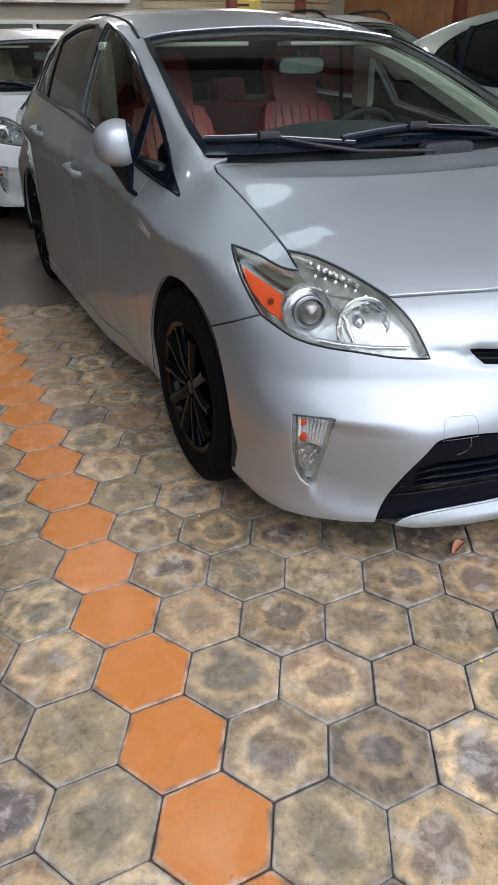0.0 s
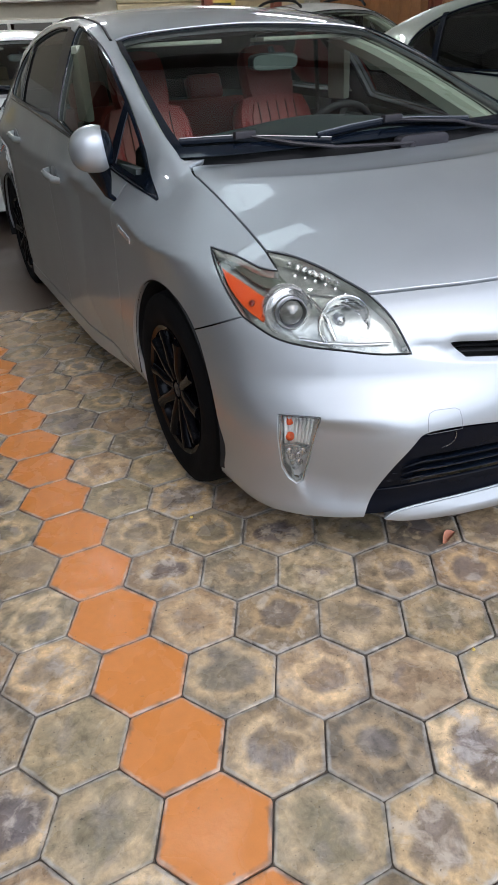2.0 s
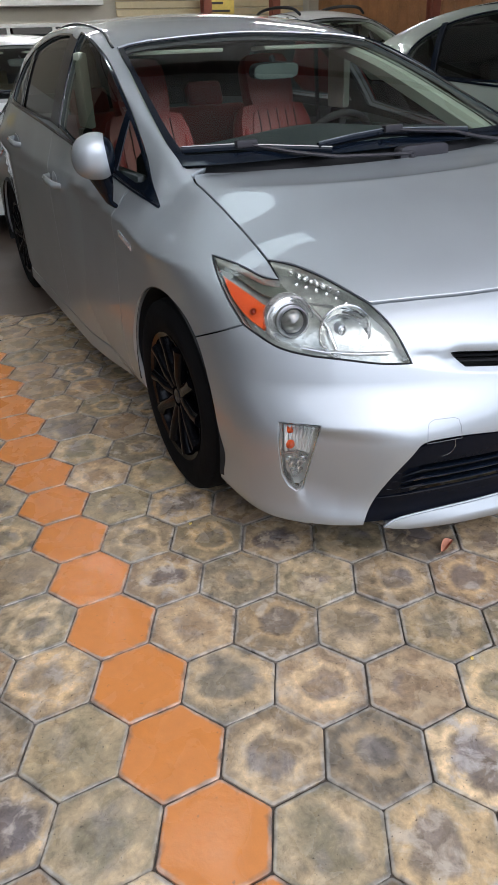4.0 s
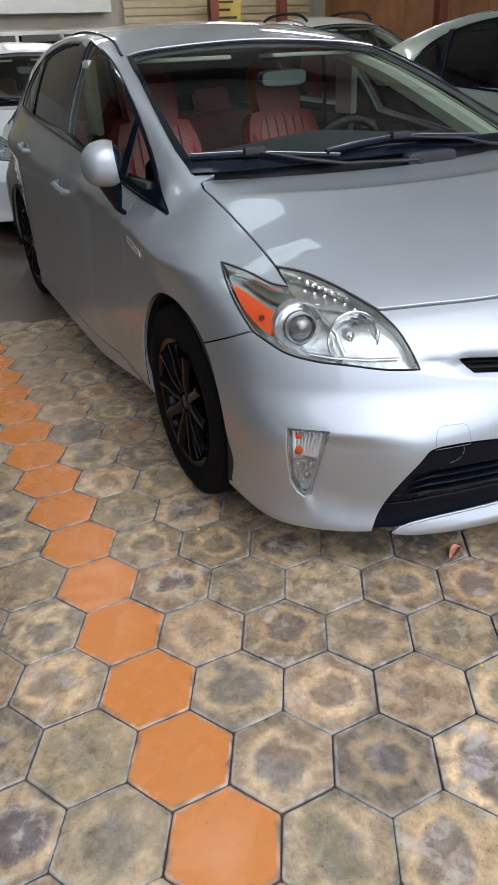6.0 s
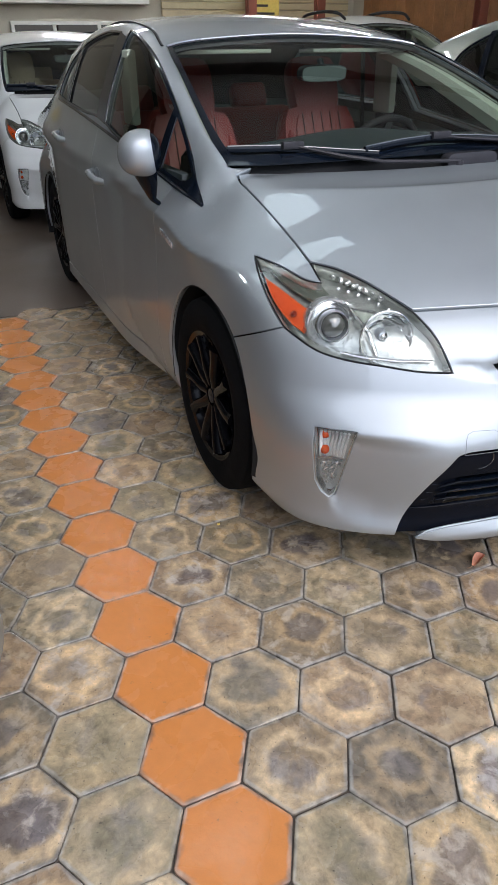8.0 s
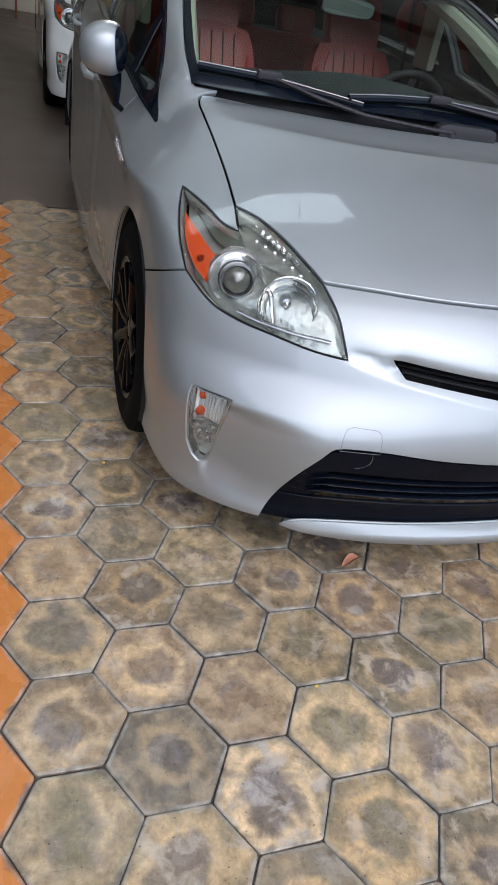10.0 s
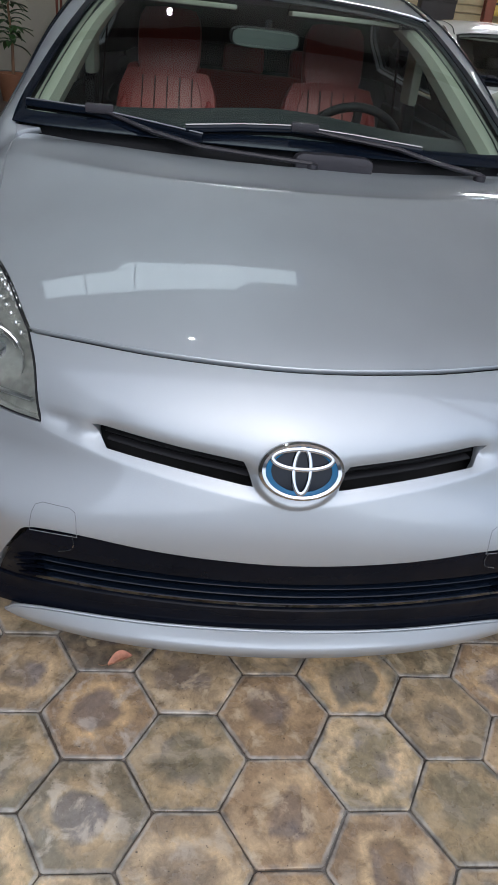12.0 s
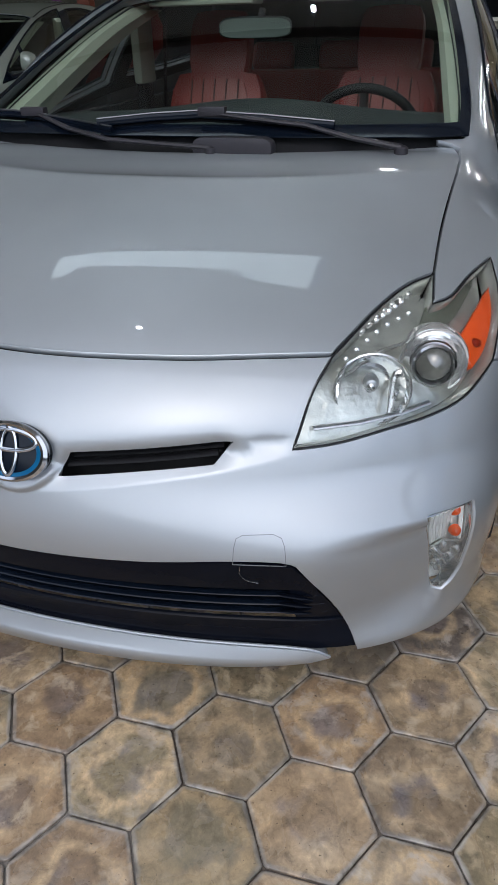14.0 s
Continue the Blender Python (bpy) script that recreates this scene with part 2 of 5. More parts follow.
RUBBER = surface("tyre_rubber", (0.006, 0.006, 0.0065), 0.85, vary=0.25, bump=0.4, spec=0.08)
CHROME = surface("chrome", (0.85, 0.86, 0.88), 0.08, metal=1.0, vary=0.03)
DULL_METAL = surface("dull_metal", (0.5, 0.51, 0.53), 0.3, metal=1.0, vary=0.06)
DARK_SEAM = surface("dark_red_seam", (0.055, 0.009, 0.008), 0.7, vary=0.2)
RED_LEATHER = surface("red_leather", (0.25, 0.026, 0.021), 0.45, vary=0.18, fine=160, bump=0.5)
BLUSH_LEATHER = surface("pale_red_leather", (0.28, 0.055, 0.045), 0.45, vary=0.15, fine=160, bump=0.5)
DASH = surface("dashboard_vinyl", (0.016, 0.024, 0.024), 0.6, vary=0.2, fine=200, bump=0.4)
CREAM = surface("cream_trim", (0.44, 0.47, 0.37), 0.65, vary=0.08, fine=200)
ORANGE_LENS = surface("amber_plastic", (0.75, 0.10, 0.015), 0.2, vary=0.12, coat=0.5)
DARK_AMBER = surface("dark_amber", (0.22, 0.02, 0.006), 0.2, vary=0.2)
PALE_LENS = surface("pale_reflector", (0.62, 0.62, 0.60), 0.15, metal=0.85, vary=0.12, scale=30)
CLEAR = glass("clear_lens", (0.93, 0.94, 0.92))
WINDSCREEN = glass("windscreen_glass", (0.82, 0.89, 0.84), 1.24)
SIDE_GLASS = glass("tinted_side_glass", (0.52, 0.58, 0.51), 1.6)
BADGE_CHROME = surface("badge_chrome", (0.46, 0.47, 0.49), 0.12, metal=1.0, vary=0.06)
BLUE = surface("emblem_blue", (0.003, 0.085, 0.19), 0.35, vary=0.2, spec=0.3)


# ---- building blocks ----
def thing(name, label, category, group="", m=None):
    return tagged(place_empty(name, m), label, category, group)


def place_empty(name, m=None):
    e = new(name)
    e.empty_display_size = 0.1
    if m is not None:
        e.matrix_basis = m
    return e


def link_mesh(name, me, material, parent=None, label=""):
    ob = new(name, me)
    if material is not None and not me.materials:
        me.materials.append(material)
    if parent is not None:
        ob.parent = parent
    if label:
        ob["label"] = label
    return ob


def part(name, bm, material, parent=None, label="", smooth=True):
    """Links a bmesh as one mesh object under a thing or a part."""
    me = bpy.data.meshes.new(name)
    bmesh.ops.recalc_face_normals(bm, faces=bm.faces)
    bm.to_mesh(me)
    bm.free()
    if smooth:
        me.shade_smooth()
        me.set_sharp_from_angle(angle=radians(38))
    return link_mesh(name, me, material, parent, label)


def box(x0, x1, y0, y1, z0, z1, bevel=0.0, seg=2, bm=None):
    tmp = bmesh.new()
    bmesh.ops.create_cube(tmp, size=1)
    for v in tmp.verts:
        v.co = Vector(((x0 + x1) / 2 + v.co.x * (x1 - x0), (y0 + y1) / 2 + v.co.y * (y1 - y0), (z0 + z1) / 2 + v.co.z * (z1 - z0)))
    if bevel:
        bmesh.ops.bevel(tmp, geom=tmp.edges[:], offset=bevel, segments=seg, profile=0.6, affect="EDGES")
    if bm is None:
        return tmp
    me = bpy.data.meshes.new("tmp")
    tmp.to_mesh(me), tmp.free()
    bm.from_mesh(me)
    bpy.data.meshes.remove(me)
    return bm


def lathe(profile, n=48, axis="X", bm=None, caps=True):
    """Turns (along, radius) pairs round an axis through the origin."""
    bm = bm or bmesh.new()
    rings = []
    for a, r in profile:
        ring = []
        for k in range(n):
            t = 2 * math.pi * k / n
            u, v = r * math.cos(t), r * math.sin(t)
            ring.append(bm.verts.new({"X": (a, u, v), "Y": (u, a, v), "Z": (u, v, a)}[axis]))
        rings.append(ring)
    for r0, r1 in zip(rings, rings[1:]):
        for k in range(n):
            bm.faces.new((r0[k], r0[(k + 1) % n], r1[(k + 1) % n], r1[k]))
    for ring, rad in ((rings[0], profile[0][1]), (rings[-1], profile[-1][1])):
        if caps and rad > 1e-4:
            bm.faces.new(ring)
    bmesh.ops.remove_doubles(bm, verts=bm.verts, dist=1e-6)
    return bm


def tube(points, radius, n=10, bm=None, flat=1.0, closed=False):
    """A round or flattened bar along points; radius may be a list."""
    bm = bm or bmesh.new()
    pts = [Vector(p) for p in points]
    rad = radius if isinstance(radius, (list, tuple)) else [radius] * len(pts)
    rings, side = [], None
    for i, p in enumerate(pts):
        a, b = pts[i - 1 if (i or closed) else 0], pts[(i + 1) % len(pts) if (i + 1 < len(pts) or closed) else i]
        d = (b - a).normalized()
        side = d.cross(Vector((0, 0, 1)) if abs(d.z) < 0.95 else Vector((1, 0, 0))).normalized()
        up = side.cross(d)
        rings.append([bm.verts.new(p + rad[i] * (math.cos(2 * math.pi * k / n) * side + flat * math.sin(2 * math.pi * k / n) * up)) for k in range(n)])
    pairs = list(zip(rings, rings[1:])) + ([(rings[-1], rings[0])] if closed else [])
    for r0, r1 in pairs:
        for k in range(n):
            bm.faces.new((r0[k], r0[(k + 1) % n], r1[(k + 1) % n], r1[k]))
    if not closed:
        bm.faces.new(rings[0]), bm.faces.new(rings[-1])
    return bm


def moved(bm, m):
    bmesh.ops.transform(bm, matrix=m, verts=bm.verts)
    return bm


def spline(pts, step=0.012, closed=False):
    """Catmull-Rom curve through 3D points, evenly sampled."""
    p = np.array(pts, float)
    n = len(p)
    out = []
    for i in range(n if closed else n - 1):
        if closed:
            a, b, c, d = (p[(i + k) % n] for k in (-1, 0, 1, 2))
        else:
            b, c = p[i], p[i + 1]
            a = p[i - 1] if i else 2 * b - c
            d = p[i + 2] if i + 2 < n else 2 * c - b
        m = max(1, int(np.linalg.norm(c - b) / step))
        t = (np.arange(m) / m)[:, None]
        out.append(0.5 * (2 * b + (c - a) * t + (2 * a - 5 * b + 4 * c - d) * t * t + (3 * b - a - 3 * c + d) * t ** 3))
    if not closed:
        out.append(p[-1:])
    return np.concatenate(out)


def path(*curves):
    """One closed outline from curves laid end to end, with sharp corners between them."""
    out = [spline(c)[:-1] if len(c) > 1 else np.array(c, float) for c in curves]
    return np.concatenate(out)


def mirrored(pts):
    return [(-x, y, z) for x, y, z in pts]


# ---- the car's skin: one smooth surface, from which every panel is cut ----
def ip(v, xs, ys):
    xs, ys = np.asarray(xs, float), np.asarray(ys, float)
    v = np.clip(v, xs[0], xs[-1])
    k = np.clip(np.searchsorted(xs, v) - 1, 0, len(xs) - 2)
    m, h = np.gradient(ys, xs), xs[k + 1] - xs[k]
    t = (v - xs[k]) / h
    return ((2 * t ** 3 - 3 * t ** 2 + 1) * ys[k] + (t ** 3 - 2 * t ** 2 + t) * h * m[k]
            + (3 * t ** 2 - 2 * t ** 3) * ys[k + 1] + (t ** 3 - t ** 2) * h * m[k + 1])


def smax(a, b, k):
    return 0.5 * (a + b + np.sqrt((a - b) ** 2 + k * k))


def sst(t):
    t = np.clip(t, 0, 1)
    return t * t * (3 - 2 * t)


def slot_edge(x):
    return .530+.13*(np.sqrt(x*x+.0009)-.03)+.35*np.clip(x-.38,0,1)**2


def body(p):
    x=np.abs(p[...,0]); y=p[...,1]; z=p[...,2]
    c=ip(z,[.10,.17,.22,.32,.42,.48,.55,.60,.65,.70,.75,.82],[.02,-.022,-.016,-.035,-.05,-.046,-.022,-.001,.025,.065,.115,.20])
    low=sst((.56-z)/.14)
    g=(.45-.20*low)*x*x+low*1.0*np.clip(x-.52,0,1)**2
    front=c+g-y
    yc=.64+.45*x*x
    hood=z-.013*sst((y-.2)/.5)+.10*((y-yc)+np.sqrt((y-yc)**2+.008**2))*sst((1.05-y)/.1)+.019*(1-np.exp(-.5*(y-yc+np.sqrt((y-yc)**2+.010**2))/.06))*sst((1.05-y)/.1)*sst((.70-x)/.12)-(ip(y,[-.1,.10,.25,.5,.65,.8,.93,1.0,1.3],[.64,.745,.812,.894,.936,.989,1.023,1.028,1.028])-ip(y,[-.1,.1,.25,.5,.76,.92,1.2],[.25,.25,.23,.185,.135,.070,.05])*x*x)
    zc=.775+.045*sst((y-.85)/.35)+.112*np.clip(y-1.2,0,1.15)
    zz=np.where(z<zc,z-(zc-.775)*sst((z-.45)/.3),.775+1.5*(z-zc))
    w=ip(zz,[.1,.22,.35,.5,.62,.70,.756,.775,.794,.90,.98,1.08,1.2],[.80,.848,.870,.871,.869,.8725,.8835,.8890,.8825,.836,.800,.752,.70])
    w=w-.10*sst((y-2.5)/2.0)*(.25+.75*sst((z-.62)/.2))
    w=w-.10*sst((.9-y)/.9)*sst((z-.5)/.4)*.35
    w=w-.055*sst((1.75-y)/1.0)*sst((z-.77)/.15)
    w=w+.024*sst((.30-z)/.12)*sst((.80-y)/.22)
    side=x-w
    s=smax(front,side,.10)
    s=smax(s,hood,.055)
    cham=(z-ip(y,[.3,.5,.605,.76,.87,.935,1.1,1.5],[.745,.808,.842,.898,.945,.972,.988,.97])+.5*(x-.672))/1.12
    s=smax(s,cham-.025,.045)
    rear=y-(4.42-.2*x*x)
    s=smax(s,rear,.1)
    s=smax(s,.13-z,.03)
    # fog pocket and emblem swelling
    m=sst((.465+.02*(x-.7)-z)/.03)*sst((.755+.12*(z-.25)-x)/.03)*sst((x-.50)/.22)*sst((z-.17-.35*np.clip(x-.66,0,1))/.12)*sst((.5-y)/.05)
    s=s+.030*m
    zc=.577+.085*(x-.09); zl=slot_edge(x); u=(z-zl)/(zc-zl)
    bevel=np.minimum(.5*(u+np.sqrt(u*u+.003)),1)
    roll=np.exp(-np.abs((z-zc)/(.021-.007*sst((x-.34)/.06)))**1.6)
    s=s+(.023-.014*sst((x-.34)/.06))*np.where(z<zc,bevel,roll)*(.45+.55*sst((x-.05)/.05))*sst((.50-x)/.08)*sst((.3-y)/.1)
    s=s-(.007*np.exp(-(x/.095)**2-((z-.596)/.062)**2)+.011*sst((.098-np.sqrt(x*x+((z-.603)/.80)**2))/.018)*sst((.605-z)/.05))*sst((.2-y)/.1)
    return s



def cabin(p):
    x=np.abs(p[...,0]); y=p[...,1]; z=p[...,2]
    ws=(ip(z,[.85,.985,1.10,1.22,1.36,1.42],[.79,.90,1.185,1.505,1.915,2.13])+.11*x*x-y)/2.9
    roof=z-(ip(y,[1.2,1.9,2.2,2.6,3.1,3.7,4.3],[1.2,1.372,1.428,1.468,1.455,1.33,1.09])-.11*x*x)
    xg=ip(z,[.80,.90,1.0,1.2,1.35,1.48],[.872,.852,.822,.735,.645,.53])-.10*sst((1.9-y)/1.0)-.13*sst((y-3.0)/1.4)
    s=smax(ws,x-xg,.035)
    s=smax(s,roof,.03)
    s=smax(s,y-(4.36-.25*x*x)+.35*(z-1.0),.06)
    return s


def full(p):
    a=body(p); b=cabin(p)
    x=np.abs(p[...,0]); y=p[...,1]; z=p[...,2]
    k=sst((z-.80)/.09)*(.055*sst((x-.67)/.09)*sst((y-.93)/.14)*sst((1.9-y)/.6)+sst((x-.69)/.05)*(.02*sst((y-1.3)/.4)+.07*sst((y-3.0)/.6)))
    w=sst((y-.89)/.13)
    return a+w*(.5*(a+b-np.sqrt((a-b)**2+k*k))-a)



def slope(fn, p, e=1e-4):
    ax = np.eye(3) * e
    g = np.stack([fn(p + ax[i]) - fn(p - ax[i]) for i in range(3)], -1)
    return g / np.maximum(np.linalg.norm(g, axis=-1, keepdims=True), 1e-9)


def cast(fn, o, d, far=2.6):
    lo, hi = np.zeros(len(d)), np.full(len(d), far)
    for _ in range(34):
        m = (lo + hi) / 2
        inside = fn(o + m[:, None] * d) < 0
        lo, hi = np.where(inside, m, lo), np.where(inside, hi, m)
    return o + hi[:, None] * d


class Round:
    """Directions from a point inside as the two coordinates of a patch."""

    def __init__(self, fn, centre):
        self.fn, self.c, self.step = fn, np.array(centre, float), 0.02

    def flat(self, p):
        d = np.asarray(p, float) - self.c
        return np.stack([np.arctan2(d[:, 0], -d[:, 1]), np.arctan2(d[:, 2], np.hypot(d[:, 0], d[:, 1]))], -1)

    def lift(self, q):
        d = np.stack([np.sin(q[:, 0]) * np.cos(q[:, 1]), -np.cos(q[:, 0]) * np.cos(q[:, 1]), np.sin(q[:, 1])], -1)
        return cast(self.fn, self.c, d)


class Dome(Round):
    """The same, laid out flat round the point overhead, so that a patch may close all round."""

    def flat(self, p):
        d = np.asarray(p, float) - self.c
        d /= np.linalg.norm(d, axis=1, keepdims=True)
        th, h = np.arccos(np.clip(d[:, 2], -1, 1)), np.maximum(np.hypot(d[:, 0], d[:, 1]), 1e-9)
        return np.stack([th * d[:, 0] / h, th * d[:, 1] / h], -1)

    def lift(self, q):
        th = np.maximum(np.hypot(q[:, 0], q[:, 1]), 1e-9)
        d = np.stack([np.sin(th) * q[:, 0] / th, np.sin(th) * q[:, 1] / th, np.cos(th)], -1)
        return cast(self.fn, self.c, d)


class Tail:
    """x and z as the coordinates of a patch on the car's tail."""

    def __init__(self, fn):
        self.fn, self.step = fn, 0.06

    def flat(self, p):
        return np.asarray(p, float)[:, [0, 2]]

    def lift(self, q):
        o = np.stack([q[:, 0], np.full(len(q), 2.5), q[:, 1]], -1)
        return cast(self.fn, o, np.tile([0, 1.0, 0], (len(q), 1)), 2.5)


class Flank:
    """y and z as the coordinates of a patch on the car's right side."""

    def __init__(self, fn):
        self.fn, self.step = fn, 0.035

    def flat(self, p):
        return np.asarray(p, float)[:, 1:]

    def lift(self, q):
        o = np.stack([np.zeros(len(q)), q[:, 0], q[:, 1]], -1)
        return cast(self.fn, o, np.tile([-1.0, 0, 0], (len(q), 1)), 1.2)


def inside(poly, q):
    x, y = q[:, 0], q[:, 1]
    res = np.zeros(len(q), bool)
    for (x0, y0), (x1, y1) in zip(poly, np.roll(poly, -1, 0)):
        if y0 != y1:
            res ^= ((y0 > y) != (y1 > y)) & (x < (x1 - x0) * (y - y0) / (y1 - y0) + x0)
    return res


def drawn_in(q, d):
    """A closed flat outline moved to its inside by d (outside if negative)."""
    area = np.sum(q[:, 0] * np.roll(q[:, 1], -1) - np.roll(q[:, 0], -1) * q[:, 1])
    t = np.roll(q, -1, 0) - np.roll(q, 1, 0)
    t /= np.maximum(np.linalg.norm(t, axis=1, keepdims=True), 1e-9)
    return q + np.sign(area) * d * np.stack([-t[:, 1], t[:, 0]], -1)


def skin(chart, loops, depth=0.012, raised=0.0, mirror=False, step=None, gap=0.0018, finer=None):
    """A mesh of the piece of skin within the first outline and outside the others, with a turned-in rim."""
    from_loops = [chart.flat(lp) for lp in loops]
    from_loops = [drawn_in(q, -gap if k else gap) for k, q in enumerate(from_loops)]
    st = step or chart.step
    lo, hi = from_loops[0].min(0), from_loops[0].max(0)
    gx, gy = np.meshgrid(np.arange(lo[0], hi[0], st), np.arange(lo[1], hi[1], st))
    grid = np.stack([gx.ravel(), gy.ravel()], -1)
    if finer is not None:
        grid = np.concatenate([grid, chart.flat(finer)])
    ok = inside(from_loops[0], grid)
    for h in from_loops[1:]:
        ok &= ~inside(h, grid)
    grid = grid[ok]
    rim = np.concatenate(from_loops)
    if len(grid):
        near = np.full(len(grid), 9.0)
        for k in range(0, len(rim), 200):
            near = np.minimum(near, np.linalg.norm(grid[:, None] - rim[None, k:k + 200], axis=2).min(1))
        grid = grid[near > 0.45 * st]
    pts = [Vector((float(a), float(b))) for a, b in np.concatenate([rim, grid])]
    edges, k = [], 0
    for lp in from_loops:
        n = len(lp)
        edges += [(k + i, k + (i + 1) % n) for i in range(n)]
        k += n
    from mathutils.geometry import delaunay_2d_cdt
    v2, _, tris, *_ = delaunay_2d_cdt(pts, edges, [], 0, 1e-6)
    q = np.array([(v.x, v.y) for v in v2])
    mid = np.array([q[list(t)].mean(0) for t in tris])
    ok = inside(from_loops[0], mid)
    for h in from_loops[1:]:
        ok &= ~inside(h, mid)
    faces = [tuple(t) for t, g in zip(tris, ok) if g]
    p = chart.lift(q)
    nrm = slope(chart.fn, p)
    p = p + raised * nrm
    f = np.array(faces)
    cr = np.cross(p[f[:, 1]] - p[f[:, 0]], p[f[:, 2]] - p[f[:, 0]])
    flip = (cr * nrm[f].mean(1)).sum(1) < 0
    f[flip] = f[flip][:, ::-1]
    count = {}
    for t in f:
        for a, b in ((t[0], t[1]), (t[1], t[2]), (t[2], t[0])):
            count[(a, b)] = 1
    border = [(a, b) for a, b in count if (b, a) not in count]
    verts, norms, faces = [*map(tuple, p)], [*map(tuple, nrm)], [tuple(int(i) for i in t) for t in f]
    ids = {}
    out = {}
    for a, b in border:
        o = np.cross(p[b] - p[a], nrm[a])
        for i in (a, b):
            out[i] = out.get(i, 0) + o / max(np.linalg.norm(o), 1e-9)
    for i, o in out.items():
        o = o / max(np.linalg.norm(o), 1e-9)
        ids[i] = len(verts)
        verts += [tuple(p[i]), tuple(p[i] - nrm[i] * depth)]
        norms += [tuple(o * 0.8 + nrm[i] * 0.6)] + [tuple(o)]
    for a, b in border:
        faces.append((b, a, ids[a], ids[b]))
        faces.append((ids[b], ids[a], ids[a] + 1, ids[b] + 1))
    faces = [t for t in faces if len(set(verts[i] for i in t)) > 2]
    if mirror:
        verts = [(-x, y, z) for x, y, z in verts]
        norms = [(-x, y, z) for x, y, z in norms]
        faces = [t[::-1] for t in faces]
    me = bpy.data.meshes.new("panel")
    me.from_pydata(verts, [], faces)
    me.shade_smooth()
    me.normals_split_custom_set_from_vertices(norms)
    return me


def panel(name, chart, loops, material, parent, label="", sides=(False,), **kw):
    obs = []
    for s in sides:
        me = skin(chart, loops, mirror=s, **kw)
        me.name = name
        obs.append(link_mesh(name, me, material, parent, label))
    return obs


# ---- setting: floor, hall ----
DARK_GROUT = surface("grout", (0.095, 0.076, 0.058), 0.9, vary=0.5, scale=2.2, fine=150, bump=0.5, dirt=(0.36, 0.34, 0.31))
CONCRETE = surface("worn_concrete", (0.115, 0.086, 0.066), 0.42, vary=0.2, scale=2.2, fine=60, bump=0.25, dirt=(0.10, 0.075, 0.058))
PAVING = surface("pale_bounce_concrete", (0.36, 0.33, 0.285), 0.8, vary=0.18, scale=1.6, fine=50, bump=0.25, dirt=(0.27, 0.245, 0.21))
WALL_PAINT = surface("cream_wall", (0.55, 0.50, 0.40), 0.8, vary=0.1, scale=1.2, fine=40, dirt=(0.42, 0.37, 0.29))
GREY_WALL = surface("grey_render_wall", (0.42, 0.40, 0.36), 0.8, vary=0.25, scale=0.8, fine=20, dirt=(0.30, 0.28, 0.25))
# dark colour picked so the unseen left wall sends little light back
DARK_WALL = surface("dark_weathered_wall", (0.07, 0.068, 0.055), 0.8, vary=0.3, scale=1.5, fine=30, dirt=(0.07, 0.075, 0.06))
SHEET = surface("roof_sheet", (0.84, 0.85, 0.84), 0.5, vary=0.12, scale=1.0, fine=20)
ROOF_STEEL = surface("dark_roof_steel", (0.075, 0.050, 0.040), 0.6, vary=0.2)
STEEL_RED = surface("red_oxide_steel", (0.20, 0.055, 0.03), 0.6, vary=0.2)
SKYLIGHT = glow("skylight_sheet", (0.90, 1.0, 0.97), 1.25)
TUBE_GLOW = glow("tube_glow", (1.0, 0.96, 0.88), 58.0)
LAMP_GLOW = glow("lamp_glow", (1.0, 0.97, 0.90), 120.0)

# unseen outer ground, made pale to bounce light onto roof and bumper
ground = part("ground", box(-60, 60, -60, 60, -0.30, -0.022), PAVING, smooth=False)
tagged(ground, "pale unseen concrete ground in front of the yard, added to bounce light in", "ground", kind="structure")
apron = part("pavement", box(-7.5, 7.5, 2.95, 13.9, -0.0225, -0.0015), CONCRETE, smooth=False)
tagged(apron, "worn brown concrete floor behind the tiles", "floor", kind="structure")
# unseen strips, added dark so the pale ground doesn't brighten the car's flanks
for x0, x1 in ((-7.5, -3.4), (3.6, 7.5)):
    tagged(part("pavement", box(x0, x1, -3.6, 2.95, -0.0225, -0.0015), CONCRETE, smooth=False), "unseen brown concrete floor beside the tiles, added against bounce light", "floor", kind="structure")
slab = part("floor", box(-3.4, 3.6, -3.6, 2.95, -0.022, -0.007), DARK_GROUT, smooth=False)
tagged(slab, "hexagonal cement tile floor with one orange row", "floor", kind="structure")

ceiling = bmesh.new()
for k in range(60):  # corrugated sheet with an opening for the skylight
    x0, x1 = -7.5 + k * 0.25, -7.5 + (k + 1) * 0.25
    for y0, y1 in (((-1.3, 2.60), (3.28, 14.0)) if -3.9 < x0 < 0.9 else ((-1.3, 14.0),)):
        box(x0, x1 - 0.11, y0, y1, 6.0, 6.02, bm=ceiling)
        box(x1 - 0.11, x1, y0, y1, 6.02, 6.05, bm=ceiling)
ceiling = part("ceiling", ceiling, SHEET, smooth=False)
tagged(ceiling, "grey corrugated metal roof sheets over the yard", "ceiling", kind="structure")
sky_strip = thing("skylight", "row of milky translucent roof panels letting daylight in", "skylight")
sky_strip["kind"] = "structure"
for k in range(5):
    part("pane", box(-3.78 + k * 0.93, -3.78 + k * 0.93 + 0.91, 2.62, 3.26, 6.0, 6.012), SKYLIGHT, sky_strip)
    part("glazing_bar", box(-3.80 + k * 0.93 - .004, -3.80 + k * 0.93 + .022, 2.61, 3.27, 5.965, 5.998), DULL_METAL, sky_strip)
for y in (-1.2, 0.9, 4.2, 7.0, 10.0):
    tagged(part("roof_beam", box(-7.5, 7.5, y - 0.05, y + 0.05, 5.80, 5.98), ROOF_STEEL, smooth=False), "dark brown steel roof beam", "beam", kind="structure")
